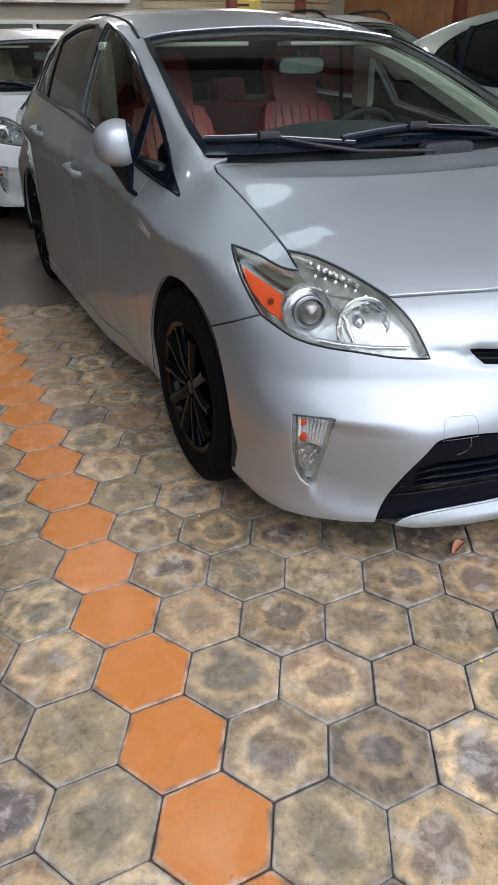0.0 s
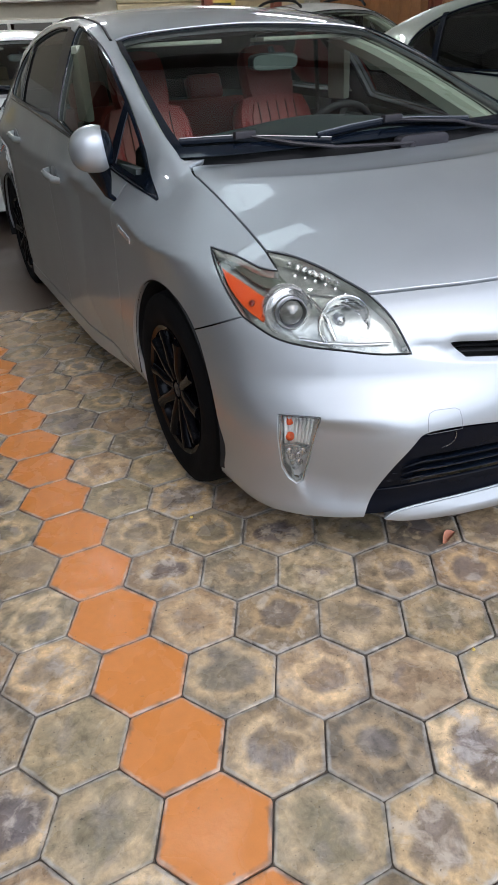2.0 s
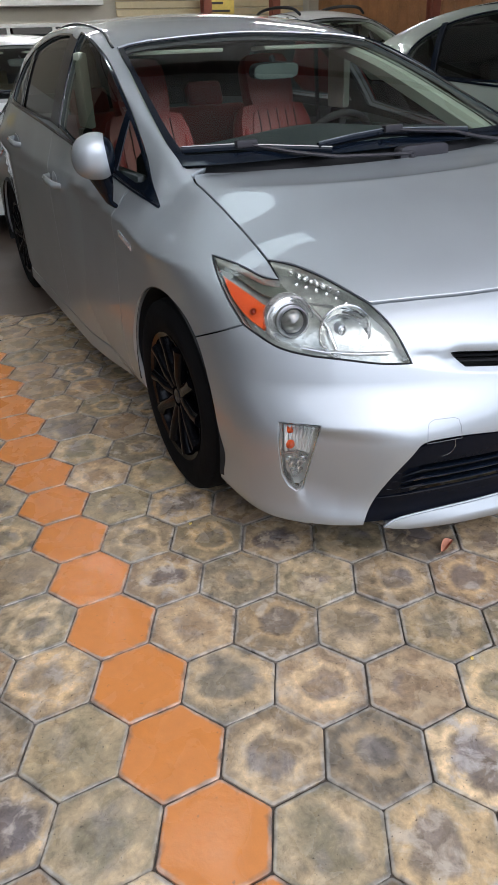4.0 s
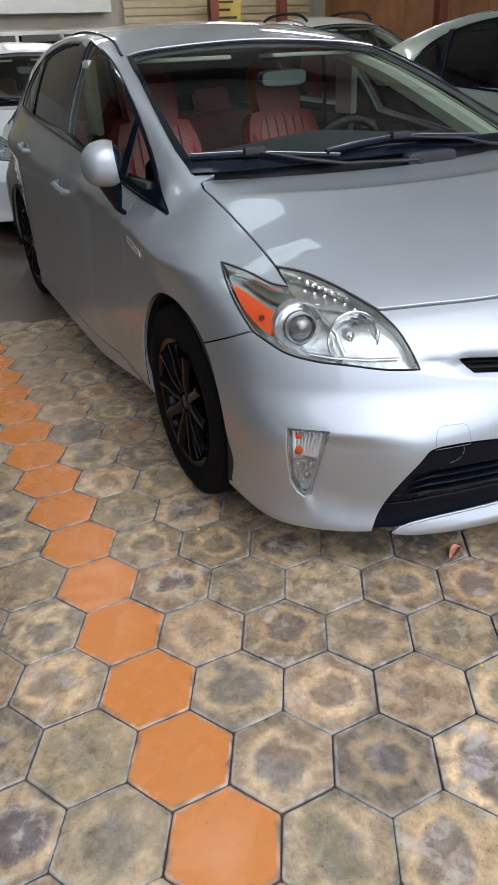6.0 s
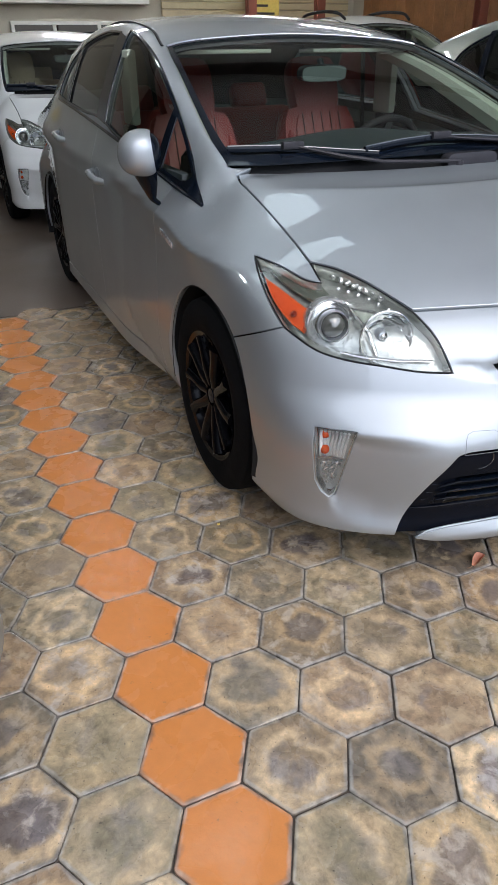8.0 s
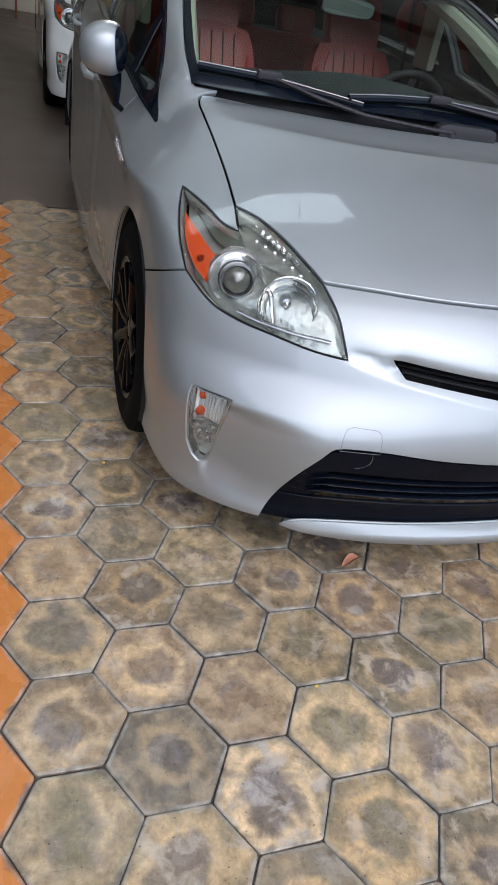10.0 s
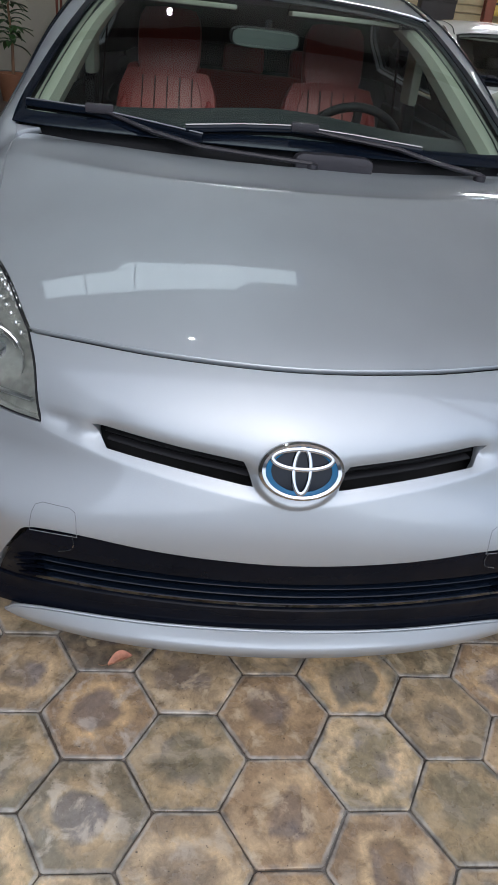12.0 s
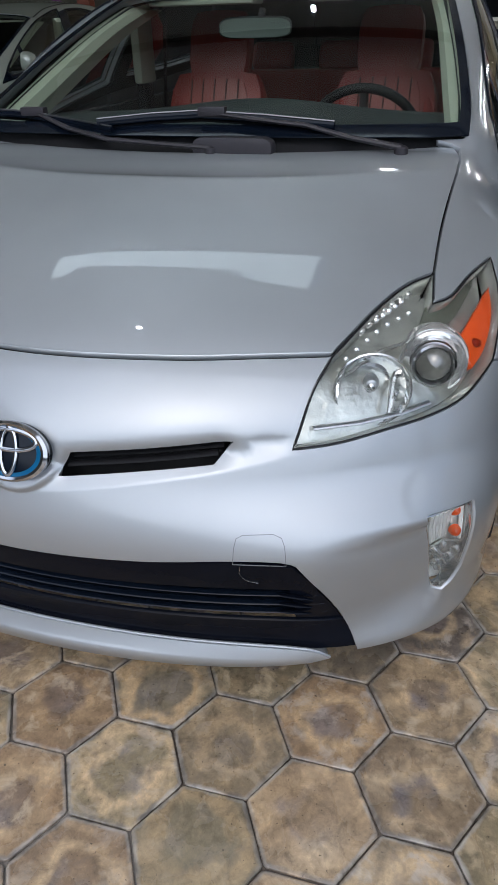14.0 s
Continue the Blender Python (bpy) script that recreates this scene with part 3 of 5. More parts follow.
# wall_left, wall_front and the front of wall_right are unseen, added to block light
for nm, b_ in (("wall_back", (-7.6, 7.6, 13.9, 14.1, 0, 6.1)), ("wall_left", (-5.4, -5.2, -7.0, 14.0, 0, 6.0)), ("wall_right", (7.5, 7.7, -1.3, 14.0, 0, 6.1)), ("wall_front", (-40, 40, -15.4, -15.0, 0, 2.6))):
    x0, x1, y0, y1, z0, z1 = b_
    tagged(part(nm, box(x0, x1, y0, y1, z0 - 0.03, z1), DARK_WALL if nm == "wall_left" else GREY_WALL if nm == "wall_front" else WALL_PAINT, smooth=False),
           "dark weathered side wall of the yard" if nm == "wall_left" else "unseen grey wall across the open front, added to limit low sky light" if nm == "wall_front" else "cream painted wall of the yard", "wall", kind="structure")


def bulb_lamp(x, y):
    t = thing("ceiling_lamp", "bare white bulb hung under the metal roof", "lamp", "roof lamps")
    t.location = (x, y, 3.7)
    part("bulb", lathe([(-.05, .001), (-.045, .014), (-.03, .023), (.01, .023), (.05, .018), (.07, .016)], 24, "Z"), LAMP_GLOW, t)
    part("socket", lathe([(.065, .024), (.12, .026), (.13, .012), (.14, .004)], 20, "Z"), WHITE_PAINT, t)
    part("cord", tube([(0, 0, .13), (0, 0, 2.30)], .004, 6), BLACK, t)


for x, y in ((-0.7, 0.52), (-0.6, 4.80), (-4.6, 0.6), (-4.6, 1.8), (-4.6, 3.0), (-4.6, 4.2)):
    bulb_lamp(x, y)


def tube_lamp(x, y):
    t = thing("tube_lamp", "white fluorescent tube lamp hung under the roof", "lamp", "tube lamps")
    t.location = (x, y, 3.45)
    part("tube", tube([(-.58, 0, 0), (.58, 0, 0)], .016, 12), TUBE_GLOW, t)
    part("batten", box(-.62, .62, -.03, .03, .03, .075, .008), WHITE_PAINT, t)
    for s in (-1, 1):
        part("end_cap", box(s * .60 - .02, s * .60 + .02, -.02, .02, -.02, .031, .004), WHITE_PAINT, t)
        part("rod", tube([(s * .4, 0, .07), (s * .4, 0, 2.55)], .004, 6), BLACK, t)


for x, y in ((0.4, 7.6), (3.8, 7.6), (1.2, 11.6), (4.6, 11.6)):
    tube_lamp(x, y)

# ---- the silver car ----
car = thing("hatchback_car", "silver hybrid hatchback with black wheels on hexagonal tiles", "car")
BODY = Round(body, (0, 1.30, 0.36))
WHOLE = Round(full, (0, 1.30, 0.36))
SIDE = Flank(full)
CABIN = Dome(full, (0, 2.40, 0.80))
BOTH = (False, True)

HL_INNER = [(-.772, .625, .806), (-.735, .535, .793), (-.705, .460, .774), (-.673, .425, .769)]
HL_NOTCH = [(-.673, .425, .769), (-.667, .500, .803)]
HL_HOOD = [(-.667, .500, .803), (-.618, .445, .793), (-.575, .370, .772), (-.543, .300, .748), (-.513, .243, .723)]
HL_NOSE = [(-.513, .243, .723), (-.490, .178, .677), (-.472, .115, .600)]
HL_LOW = [(-.472, .115, .600), (-.546, .151, .603), (-.620, .200, .613), (-.690, .250, .622), (-.745, .300, .637), (-.782, .355, .664), (-.798, .392, .679)]
HL_SIDE = [(-.798, .392, .679), (-.805, .465, .727), (-.797, .540, .770), (-.772, .625, .806)]
HOOD_FRONT = [(-.513, .243, .723), (-.399, .200, .727), (-.240, .152, .729), (0, .123, .730)]
HOOD_SIDE = [(-.667, .500, .803), (-.663, .605, .837), (-.665, .760, .888), (-.679, .870, .932), (-.682, .920, .946), (-.670, .972, .962)]
HOOD_REAR = [(-.670, .972, .962), (-.600, .973, .962), (-.520, .953, .962), (-.430, .925, .962), (-.360, .903, .963), (-.250, .883, .963), (-.110, .865, .963), (0, .861, .963)]
SEAM = [(-.798, .392, .679), (-.832, .480, .640), (-.862, .590, .594)]
AX_F, AX_R, ARCH = 0.815, 3.515, 0.36


def arch(a0, a1, cy=AX_F, r=ARCH, x=-0.86):
    n = max(2, int(abs(a1 - a0) / 6))
    return [(x, cy - r * math.cos(radians(a0 + (a1 - a0) * k / n)), 0.31 + r * math.sin(radians(a0 + (a1 - a0) * k / n))) for k in range(n + 1)]


def whole(half):
    """A line from the right side to the middle, carried on to the left side."""
    return half + [(-x, y, z) for x, y, z in half[-2::-1]]


def back(c):
    return c[::-1]


GR_TOP = [(-.500, .022, .418), (-.474, .017, .427), (-.377, -.004, .428), (-.221, -.029, .416), (0, -.042, .409)]
GR_SIDE = [(-.606, .100, .172), (-.590, .096, .223), (-.556, .062, .318), (-.500, .022, .418)]
BUMP_LOW = [(-.845, .489, .158), (-.800, .320, .163), (-.720, .190, .168), (-.606, .100, .172)]

hood_loop = path(HL_HOOD, whole(HOOD_FRONT), back(mirrored(HL_HOOD)), mirrored(HOOD_SIDE), back(whole(HOOD_REAR)), back(HOOD_SIDE))
ridge_lines = np.array([(x, .64 + .45 * x * x + d, .944 - .06 * x * x) for x in np.arange(-.62, .621, .0125) for d in (-.03, -.022, -.016, -.012, -.008, -.004, 0, .004, .008, .012, .016, .022, .03)])
panel("hood", BODY, [hood_loop], SILVER, car, gap=0.0036, finer=ridge_lines)

ARCH_F = back(arch(-25, 52))
half_a = [HL_NOSE, HL_LOW, SEAM, ARCH_F, BUMP_LOW, GR_SIDE]
bump_loop = path(back(whole(HOOD_FRONT)), *half_a, whole(GR_TOP), *[back(mirrored(c)) for c in half_a[::-1]])
SLOT = [[(-.380, .066, .620), (-.215, .025, .606), (-.100, .005, .597)], [(-.100, .005, .597), (-.081, -.012, .560)],
        [(-.081, -.012, .560), (-.222, .010, .5755), (-.350, .045, .587)], [(-.350, .045, .587), (-.380, .066, .620)]]
FOG = [[(-.786, .230, .469), (-.706, .160, .471)], [(-.706, .160, .471), (-.720, .187, .361), (-.732, .205, .270)],
       [(-.732, .205, .270), (-.748, .208, .270), (-.767, .214, .283), (-.783, .222, .318)], [(-.783, .222, .318), (-.793, .220, .405), (-.786, .230, .469)]]
slot_r, fog_r = path(*SLOT), path(*FOG)
flipx = np.array([-1.0, 1, 1])
slot_lines = np.array([(x, float(np.interp(z, [.48, .55, .60], [-.046, -.022, -.001])) + .4 * x * x, z) for x in np.arange(-.50, .501, .007) for z in (float(slot_edge(abs(x))) + d for d in (-.013, -.006, -.002, .002, .005, .009, .014))]
                      + [(r * math.cos(a), -.02, .603 + .8 * r * math.sin(a)) for r in (.078, .083, .088, .093, .098, .102) for a in np.arange(3.14, 6.28, .05)])
panel("front_bumper", BODY, [bump_loop, slot_r, slot_r * flipx, fog_r, fog_r * flipx], SILVER, car, depth=0.03, step=0.012, finer=slot_lines)

fender_loop = path(HL_INNER, HL_NOTCH, HOOD_SIDE, [(-.670, .972, .962), (-.688, 1.052, 1.013), (-.686, 1.176, 1.061)],
                   [(-.686, 1.176, 1.061), (-.733, 1.157, 1.038), (-.760, 1.145, 1.005)], [(-.760, 1.145, 1.005), (-.776, 1.06, .94), (-.782, .98, .875)],
                   [(-.782, .98, .875), (-.812, 1.071, .893), (-.828, 1.198, .914)], [(-.828, 1.198, .914), (-.867, 1.246, .796)],
                   [(-.867, 1.246, .796), (-.868, 1.275, .6), (-.863, 1.285, .42), (-.845, 1.28, .19)], [(-.845, 1.28, .19), (-.845, 1.155, .19)],
                   back(arch(52, 200)), back(SEAM), HL_SIDE)
panel("fender", WHOLE, [fender_loop], SILVER, car, sides=BOTH, depth=0.02, gap=0.0024, step=0.011)


def yz(*pts):
    return [(-0.87, y, z) for y, z in pts]


door_f = path(yz((1.246, .796), (1.275, .6), (1.285, .42), (1.283, .235)), yz((1.283, .235), (2.14, .235)), yz((2.14, .235), (2.17, .6), (2.18, .96), (2.17, 1.03)),
              yz((2.17, 1.03), (1.7, .982), (1.198, .914)), yz((1.198, .914), (1.246, .796)))
panel("front_door", SIDE, [door_f], SILVER, car, sides=BOTH, gap=0.0032, step=0.02)
door_r = path(yz((2.14, .235), (3.08, .235)), yz((3.08, .235), (3.125, .40), (3.20, .56), (3.327, .68)), yz((3.327, .68), (3.36, .85), (3.33, 1.07)),
              yz((3.33, 1.07), (2.7, 1.06), (2.17, 1.03)), yz((2.17, 1.03), (2.18, .96), (2.17, .6), (2.14, .235)))
panel("rear_door", SIDE, [door_r], SILVER, car, sides=BOTH, gap=0.0032, step=0.02)
quarter = path(yz((3.08, .235), (3.125, .40), (3.20, .56), (3.327, .68)), yz((3.327, .68), (3.36, .85), (3.33, 1.07)), yz((3.33, 1.07), (4.0, 1.05), (4.3, .95)),
               yz((4.3, .95), (4.3, .5), (4.28, .25)), yz((4.28, .25), (3.875, .25)), back(arch(5, 175, AX_R)), yz((3.156, .28), (3.08, .235)))
panel("rear_quarter", SIDE, [quarter], SILVER, car, sides=BOTH)
sill = path(yz((1.17, .165), (3.14, .165)), yz((3.14, .165), (3.12, .23)), yz((3.12, .23), (1.19, .23)), yz((1.19, .23), (1.17, .165)))
panel("sill", SIDE, [sill], SILVER, car, sides=BOTH)

TAIL = Tail(full)
tail_loop = path([(-.80, 4.2, .24), (.80, 4.2, .24)], [(.80, 4.2, .24), (.80, 4.2, .75), (.70, 4.2, 1.05)], [(.70, 4.2, 1.05), (-.70, 4.2, 1.05)], [(-.70, 4.2, 1.05), (-.80, 4.2, .75), (-.80, 4.2, .24)])
panel("tailgate", TAIL, [tail_loop], SILVER, car)

# black inner shell, added so the shade in gaps and openings is in its colour
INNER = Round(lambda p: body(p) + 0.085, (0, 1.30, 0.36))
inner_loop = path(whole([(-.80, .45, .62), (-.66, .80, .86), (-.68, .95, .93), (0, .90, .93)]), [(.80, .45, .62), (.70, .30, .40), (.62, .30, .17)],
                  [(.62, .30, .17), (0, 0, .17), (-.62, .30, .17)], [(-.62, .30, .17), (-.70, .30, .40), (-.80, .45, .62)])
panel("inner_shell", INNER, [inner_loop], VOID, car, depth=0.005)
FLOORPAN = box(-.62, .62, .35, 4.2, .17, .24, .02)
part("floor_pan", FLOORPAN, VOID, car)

# upper shell: roof and pillars round the glass
WS_LOW = [(-.700, .975, .985), (-.52, .925, .985), (0, .895, .985)]
WS_SIDE = [(-.700, .975, .985), (-.678, 1.20, 1.067), (-.622, 1.62, 1.235), (-.585, 1.86, 1.318)]
WS_TOP = [(-.585, 1.86, 1.318), (-.45, 1.90, 1.340), (0, 1.93, 1.360)]
ws_loop = path(back(WS_SIDE), whole(WS_LOW), mirrored(WS_SIDE), back(whole(WS_TOP)))
WIN_F = [[(-.782, .985, .882), (-.826, 1.20, .924), (-.823, 1.814, 1.000), (-.805, 2.10, 1.040)], [(-.805, 2.10, 1.040), (-.690, 2.20, 1.27), (-.598, 2.30, 1.388)],
         [(-.598, 2.30, 1.388), (-.606, 2.163, 1.368), (-.640, 1.848, 1.298), (-.669, 1.642, 1.230), (-.708, 1.39, 1.124), (-.757, 1.153, 1.010), (-.782, .985, .882)]]
WIN_R = [[(-.80, 2.23, 1.055), (-.795, 2.6, 1.06), (-.775, 3.15, 1.085), (-.765, 3.30, 1.10)], [(-.765, 3.30, 1.10), (-.69, 3.27, 1.24), (-.63, 3.0, 1.35), (-.60, 2.7, 1.392), (-.610, 2.42, 1.388)],
         [(-.610, 2.42, 1.388), (-.69, 2.33, 1.27), (-.80, 2.23, 1.055)]]
win_f, win_r = path(*WIN_F), path(*WIN_R)
BELT = [(0, .883, .982), (-.40, .902, .981), (-.66, .955, .972), (-.765, .945, .86), (-.835, 1.10, .872), (-.835, 1.35, .905), (-.835, 1.7, .95), (-.82, 2.1, .995), (-.80, 2.7, 1.015), (-.78, 3.2, 1.04), (-.70, 3.8, 1.03), (-.5, 4.1, 1.03), (0, 4.2, 1.03)]
shell_loop = np.concatenate([spline(BELT)[:-1], spline(back(mirrored(BELT)))[:-1]])
panel("roof", CABIN, [shell_loop, ws_loop, win_f, win_f * flipx, win_r, win_r * flipx], SILVER, car, depth=0.025, step=0.03, raised=-0.003)
SCREEN = Dome(cabin, CABIN.c)
windscreen, = panel("windscreen", SCREEN, [ws_loop], WINDSCREEN, car, "dark reflecting windscreen glass", depth=0.004, raised=-0.005)
side_panes = panel("side_window", CABIN, [win_f], SIDE_GLASS, car, sides=BOTH, depth=0.003, raised=-0.009)
side_panes += panel("side_window", CABIN, [win_r], SIDE_GLASS, car, sides=BOTH, depth=0.003, raised=-0.009)
for o in (windscreen, *side_panes):
    o.visible_shadow = False

# wheels
RIM_BLACK = surface("gloss_black_alloy", (0.003, 0.003, 0.004), 0.16, vary=0.3, spec=0.11)
SPOKE_NUT = surface("dark_nut_steel", (0.05, 0.05, 0.055), 0.3, metal=0.8, vary=0.1)


def wheel(parent, x, y, side):
    hub = place_empty("wheel")
    hub.parent = parent
    hub.location = (x, y, 0.3175)
    hub.rotation_euler = (0.35, 0, 0 if side < 0 else math.pi)
    prof = [(-.07, .200), (-.083, .215), (-.091, .255), (-.088, .285), (-.075, .3095), (-.05, .3165), (0, .3175), (.05, .3165), (.075, .3095), (.088, .285), (.091, .255), (.083, .215), (.07, .195), (-.07, .195)]
    tyre = lathe(prof, 64, caps=False)
    part("tyre", tyre, RUBBER, hub, "black rubber tyre")
    rim = lathe([(-.074, .205), (-.084, .213), (-.080, .197), (-.05, .182), (.06, .178), (.07, .2)], 56, caps=False)
    part("rim", rim, RIM_BLACK, hub, "glossy black alloy rim")
    for k in range(10):
        a = 2 * math.pi * k / 10
        m = Matrix.Rotation(a, 4, "X")
        bm = tube([(-.050, 0, .040), (-.064, .003, .09), (-.070, -.002, .15), (-.068, .003, .192)], [.027, .022, .020, .026], 10, flat=1.0)
        part("spoke", moved(bm, m), RIM_BLACK, hub)
    part("hub_cap", lathe([(-.075, .001), (-.074, .024), (-.066, .03), (-.03, .062), (.02, .07)], 32), GLOSS_BLACK, hub)
    for k in range(5):
        a = 2 * math.pi * k / 5
        bm = lathe([(-.062, .001), (-.061, .008), (-.04, .010)], 6)
        part("lug_nut", moved(bm, Matrix.Translation((0, .048 * math.cos(a), .048 * math.sin(a)))), SPOKE_NUT, hub, "dark steel lug nut")
    # disc in the cavity's near-black, so the space behind the spokes reads dark
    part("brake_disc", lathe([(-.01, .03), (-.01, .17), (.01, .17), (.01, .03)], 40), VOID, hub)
    return hub


for cy in (AX_F, AX_R):
    for s in (-1, 1):
        wheel(car, s * (0.770 if cy == AX_F else 0.748), cy, s)
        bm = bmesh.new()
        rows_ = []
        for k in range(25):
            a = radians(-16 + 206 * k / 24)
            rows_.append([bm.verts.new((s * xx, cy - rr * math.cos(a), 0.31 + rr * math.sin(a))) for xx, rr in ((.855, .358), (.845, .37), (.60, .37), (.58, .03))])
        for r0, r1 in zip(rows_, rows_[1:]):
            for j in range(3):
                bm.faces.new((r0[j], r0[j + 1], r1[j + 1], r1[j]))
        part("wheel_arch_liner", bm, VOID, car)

# ---- the car's details ----
HOUSING = surface("lamp_housing", (0.50, 0.515, 0.48), 0.18, metal=0.6, vary=0.4, scale=22, fine=60, bump=0.9)
WHITE_CUP = surface("pale_lamp_cup", (0.88, 0.88, 0.86), 0.35, metal=0.0, vary=0.12, scale=40, fine=120, bump=0.3)
OLIVE_TRIM = surface("smoky_lamp_trim", (0.20, 0.22, 0.18), 0.18, metal=0.5, vary=0.2)
LENS_GLASS = surface("projector_glass", (0.17, 0.17, 0.15), 0.06, metal=0.3, coat=1.0, vary=0.5, scale=25)
FROST = surface("frosted_reflector", (0.84, 0.84, 0.83), 0.12, metal=0.85, vary=0.15, scale=50, fine=150, bump=0.12)
MIRROR_BACK = surface("mirror_back", (0.13, 0.155, 0.14), 0.5, vary=0.1)
hl_loop = path(HL_INNER, HL_NOTCH, HL_HOOD, HL_NOSE, HL_LOW, HL_SIDE)


def inset(fn, d):
    return Round(lambda p: fn(p) + d, BODY.c)


def ring_loop(loop, w):
    """The outline and a second one w radians inside it."""
    q = drawn_in(BODY.flat(loop), w)
    return [loop, BODY.lift(q)]


def on_skin(pts, d=0.0):
    """Points moved in or out to lie d metres under the car's skin."""
    ch = inset(body, d)
    return [tuple(map(float, v)) for v in ch.lift(ch.flat(np.array(pts, float)))]


def aimed(pos, axis):
    """A pose at pos whose x axis points along axis (lamps are turned round x)."""
    return Matrix.Translation(pos) @ Vector(axis).to_track_quat("X", "Z").to_matrix().to_4x4()


AMBER = path([(-.778, .556, .769), (-.757, .479, .747), (-.727, .392, .716)], [(-.727, .392, .716), (-.757, .362, .668)], [(-.757, .362, .668), (-.780, .405, .689), (-.790, .478, .727), (-.778, .556, .769)])
for left in BOTH:
    fx = -1 if left else 1
    flip = Matrix.Diagonal((fx, 1, 1, 1))
    lamp, = panel("headlight", inset(body, 0.048), [hl_loop], HOUSING, car, "clear headlight with chrome projector and amber side marker", sides=(left,), depth=0.002, gap=-0.006)
    panel("lamp_wall", BODY, ring_loop(hl_loop, 0.0042), HOUSING, lamp, sides=(left,), depth=0.048, raised=-0.002)
    panel("gasket", BODY, ring_loop(hl_loop, 0.0022), BLACK, lamp, "black rubber gasket", sides=(left,), depth=0.004, raised=0.0002, gap=0.0)
    cover, = panel("lens_cover", BODY, [hl_loop], CLEAR, lamp, "clear polycarbonate cover", sides=(left,), depth=0.002, raised=0.0004)
    cover.visible_shadow = False
    panel("side_marker", inset(body, 0.014), [AMBER], ORANGE_LENS, lamp, "bright amber side marker", sides=(left,), depth=0.02)
    brow = path([(-.760, .600, .795), (-.700, .470, .770), (-.668, .430, .760)], [(-.668, .430, .760), (-.655, .380, .725), (-.700, .400, .727)], [(-.700, .400, .727), (-.735, .440, .742), (-.765, .540, .775)], [(-.765, .540, .775), (-.760, .600, .795)])
    panel("smoky_brow", inset(body, 0.030), [brow], OLIVE_TRIM, lamp, "dark smoky inner trim", sides=(left,), depth=0.01)
    for nm, pos, axis, prof, mt, lb in (
            ("bezel", (-.683, .352, .683), (-.20, -.95, .12), [(-.03, .066), (-.002, .065), (.004, .062), (.004, .058), (-.006, .054), (-.008, .048), (.004, .045), (.004, .041), (-.02, .038)], FROST, "round pale bezel"),
            ("projector_ring", (-.683, .340, .683), (-.20, -.95, .12), [(.0, .041), (.012, .040), (.016, .036), (.010, .033), (-.01, .033)], DULL_METAL, ""),
            ("projector_lens", (-.683, .340, .683), (-.20, -.95, .12), [(.0, .034), (.012, .030), (.020, .022), (.026, .012), (.028, .0005)], LENS_GLASS, "glass projector lens"),
            ("bulb", (-.580, .268, .660), (-.15, -.95, .18), [(-.026, .010), (.0, .010), (.008, .007), (.011, .001)], PALE_LENS, "")):
        part(nm, moved(lathe(prof, 40, caps=False), flip @ aimed(pos, axis)), mt, lamp, lb)
    seat_ = flip @ aimed((-.580, .270, .662), (-.22, -.95, .10))
    part("reflector_bowl", moved(lathe([(.026, .066), (.020, .060), (.002, .052), (-.018, .036), (-.030, .016), (-.032, .001)], 26, caps=False), seat_), CHROME, lamp, "bright faceted reflector bowl", smooth=False)
    part("bowl_rim", moved(lathe([(.022, .068), (.029, .0695), (.031, .067), (.027, .0645)], 40, caps=False), seat_), PALE_LENS, lamp, "pale rim round the reflector bowl")
    part("bulb_cap", moved(lathe([(-.030, .016), (-.004, .015), (.006, .011), (.009, .001)], 20), seat_), DULL_METAL, lamp, "metal cap over the lamp bulb")
    part("marker_bulb", moved(lathe([(-.006, .008), (.004, .008), (.010, .004), (.011, .0005)], 14), flip @ aimed(on_skin([(-.762, .405, .704)], .012)[0], (-.6, -.8, .1))), DARK_AMBER, lamp, "dark amber bulb in the side marker")
    for row, n, r, d in (([(-.630, .440, .778), (-.590, .385, .763), (-.556, .320, .742)], 7, .0105, .022), ([(-.632, .405, .752), (-.585, .345, .738), (-.535, .268, .708)], 7, .0075, .024), ([(-.612, .425, .765), (-.575, .362, .750)], 5, .0085, .022)):
        line = spline(row, 0.001)
        for k in range(n):
            p = line[int(k * (len(line) - 1) / (n - 1))]
            q = on_skin([p], d)[0]
            part("led_lens", moved(lathe([(-.006, r * .8), (.0, r * .76), (.003, r * .5), (.004, .0005)], 7), flip @ aimed(q, (-.25, -.8, .5))), FROST, lamp)
    shelf = on_skin([(-.500, .160, .618), (-.580, .190, .620), (-.650, .235, .625), (-.700, .270, .634)], 0.03)
    part("lower_trim", moved(tube(shelf, 0.006, 8, flat=0.5), flip), DULL_METAL, lamp)
    rib = on_skin([(-.640, .330, .720), (-.618, .272, .672), (-.622, .225, .630)], 0.02)
    part("divider", moved(tube(rib, [.004, .006, .004], 8), flip), PALE_LENS, lamp)
    rib2 = on_skin([(-.640, .335, .722), (-.590, .295, .715), (-.540, .235, .690)], 0.02)
    part("divider", moved(tube(rib2, [.004, .005, .003], 8), flip), PALE_LENS, lamp)

    fog, = panel("fog_lamp", inset(body, 0.026), [fog_r], WHITE_CUP, car, "clear front fog and indicator lamp", sides=(left,), depth=0.002, gap=-0.004)
    panel("gasket", BODY, ring_loop(fog_r, 0.0014), PALE_LENS, fog, sides=(left,), depth=0.024, raised=-0.004, gap=0.0)
    glass_f, = panel("lens_cover", BODY, [fog_r], CLEAR, fog, sides=(left,), depth=0.002, raised=-0.004)
    glass_f.visible_shadow = False
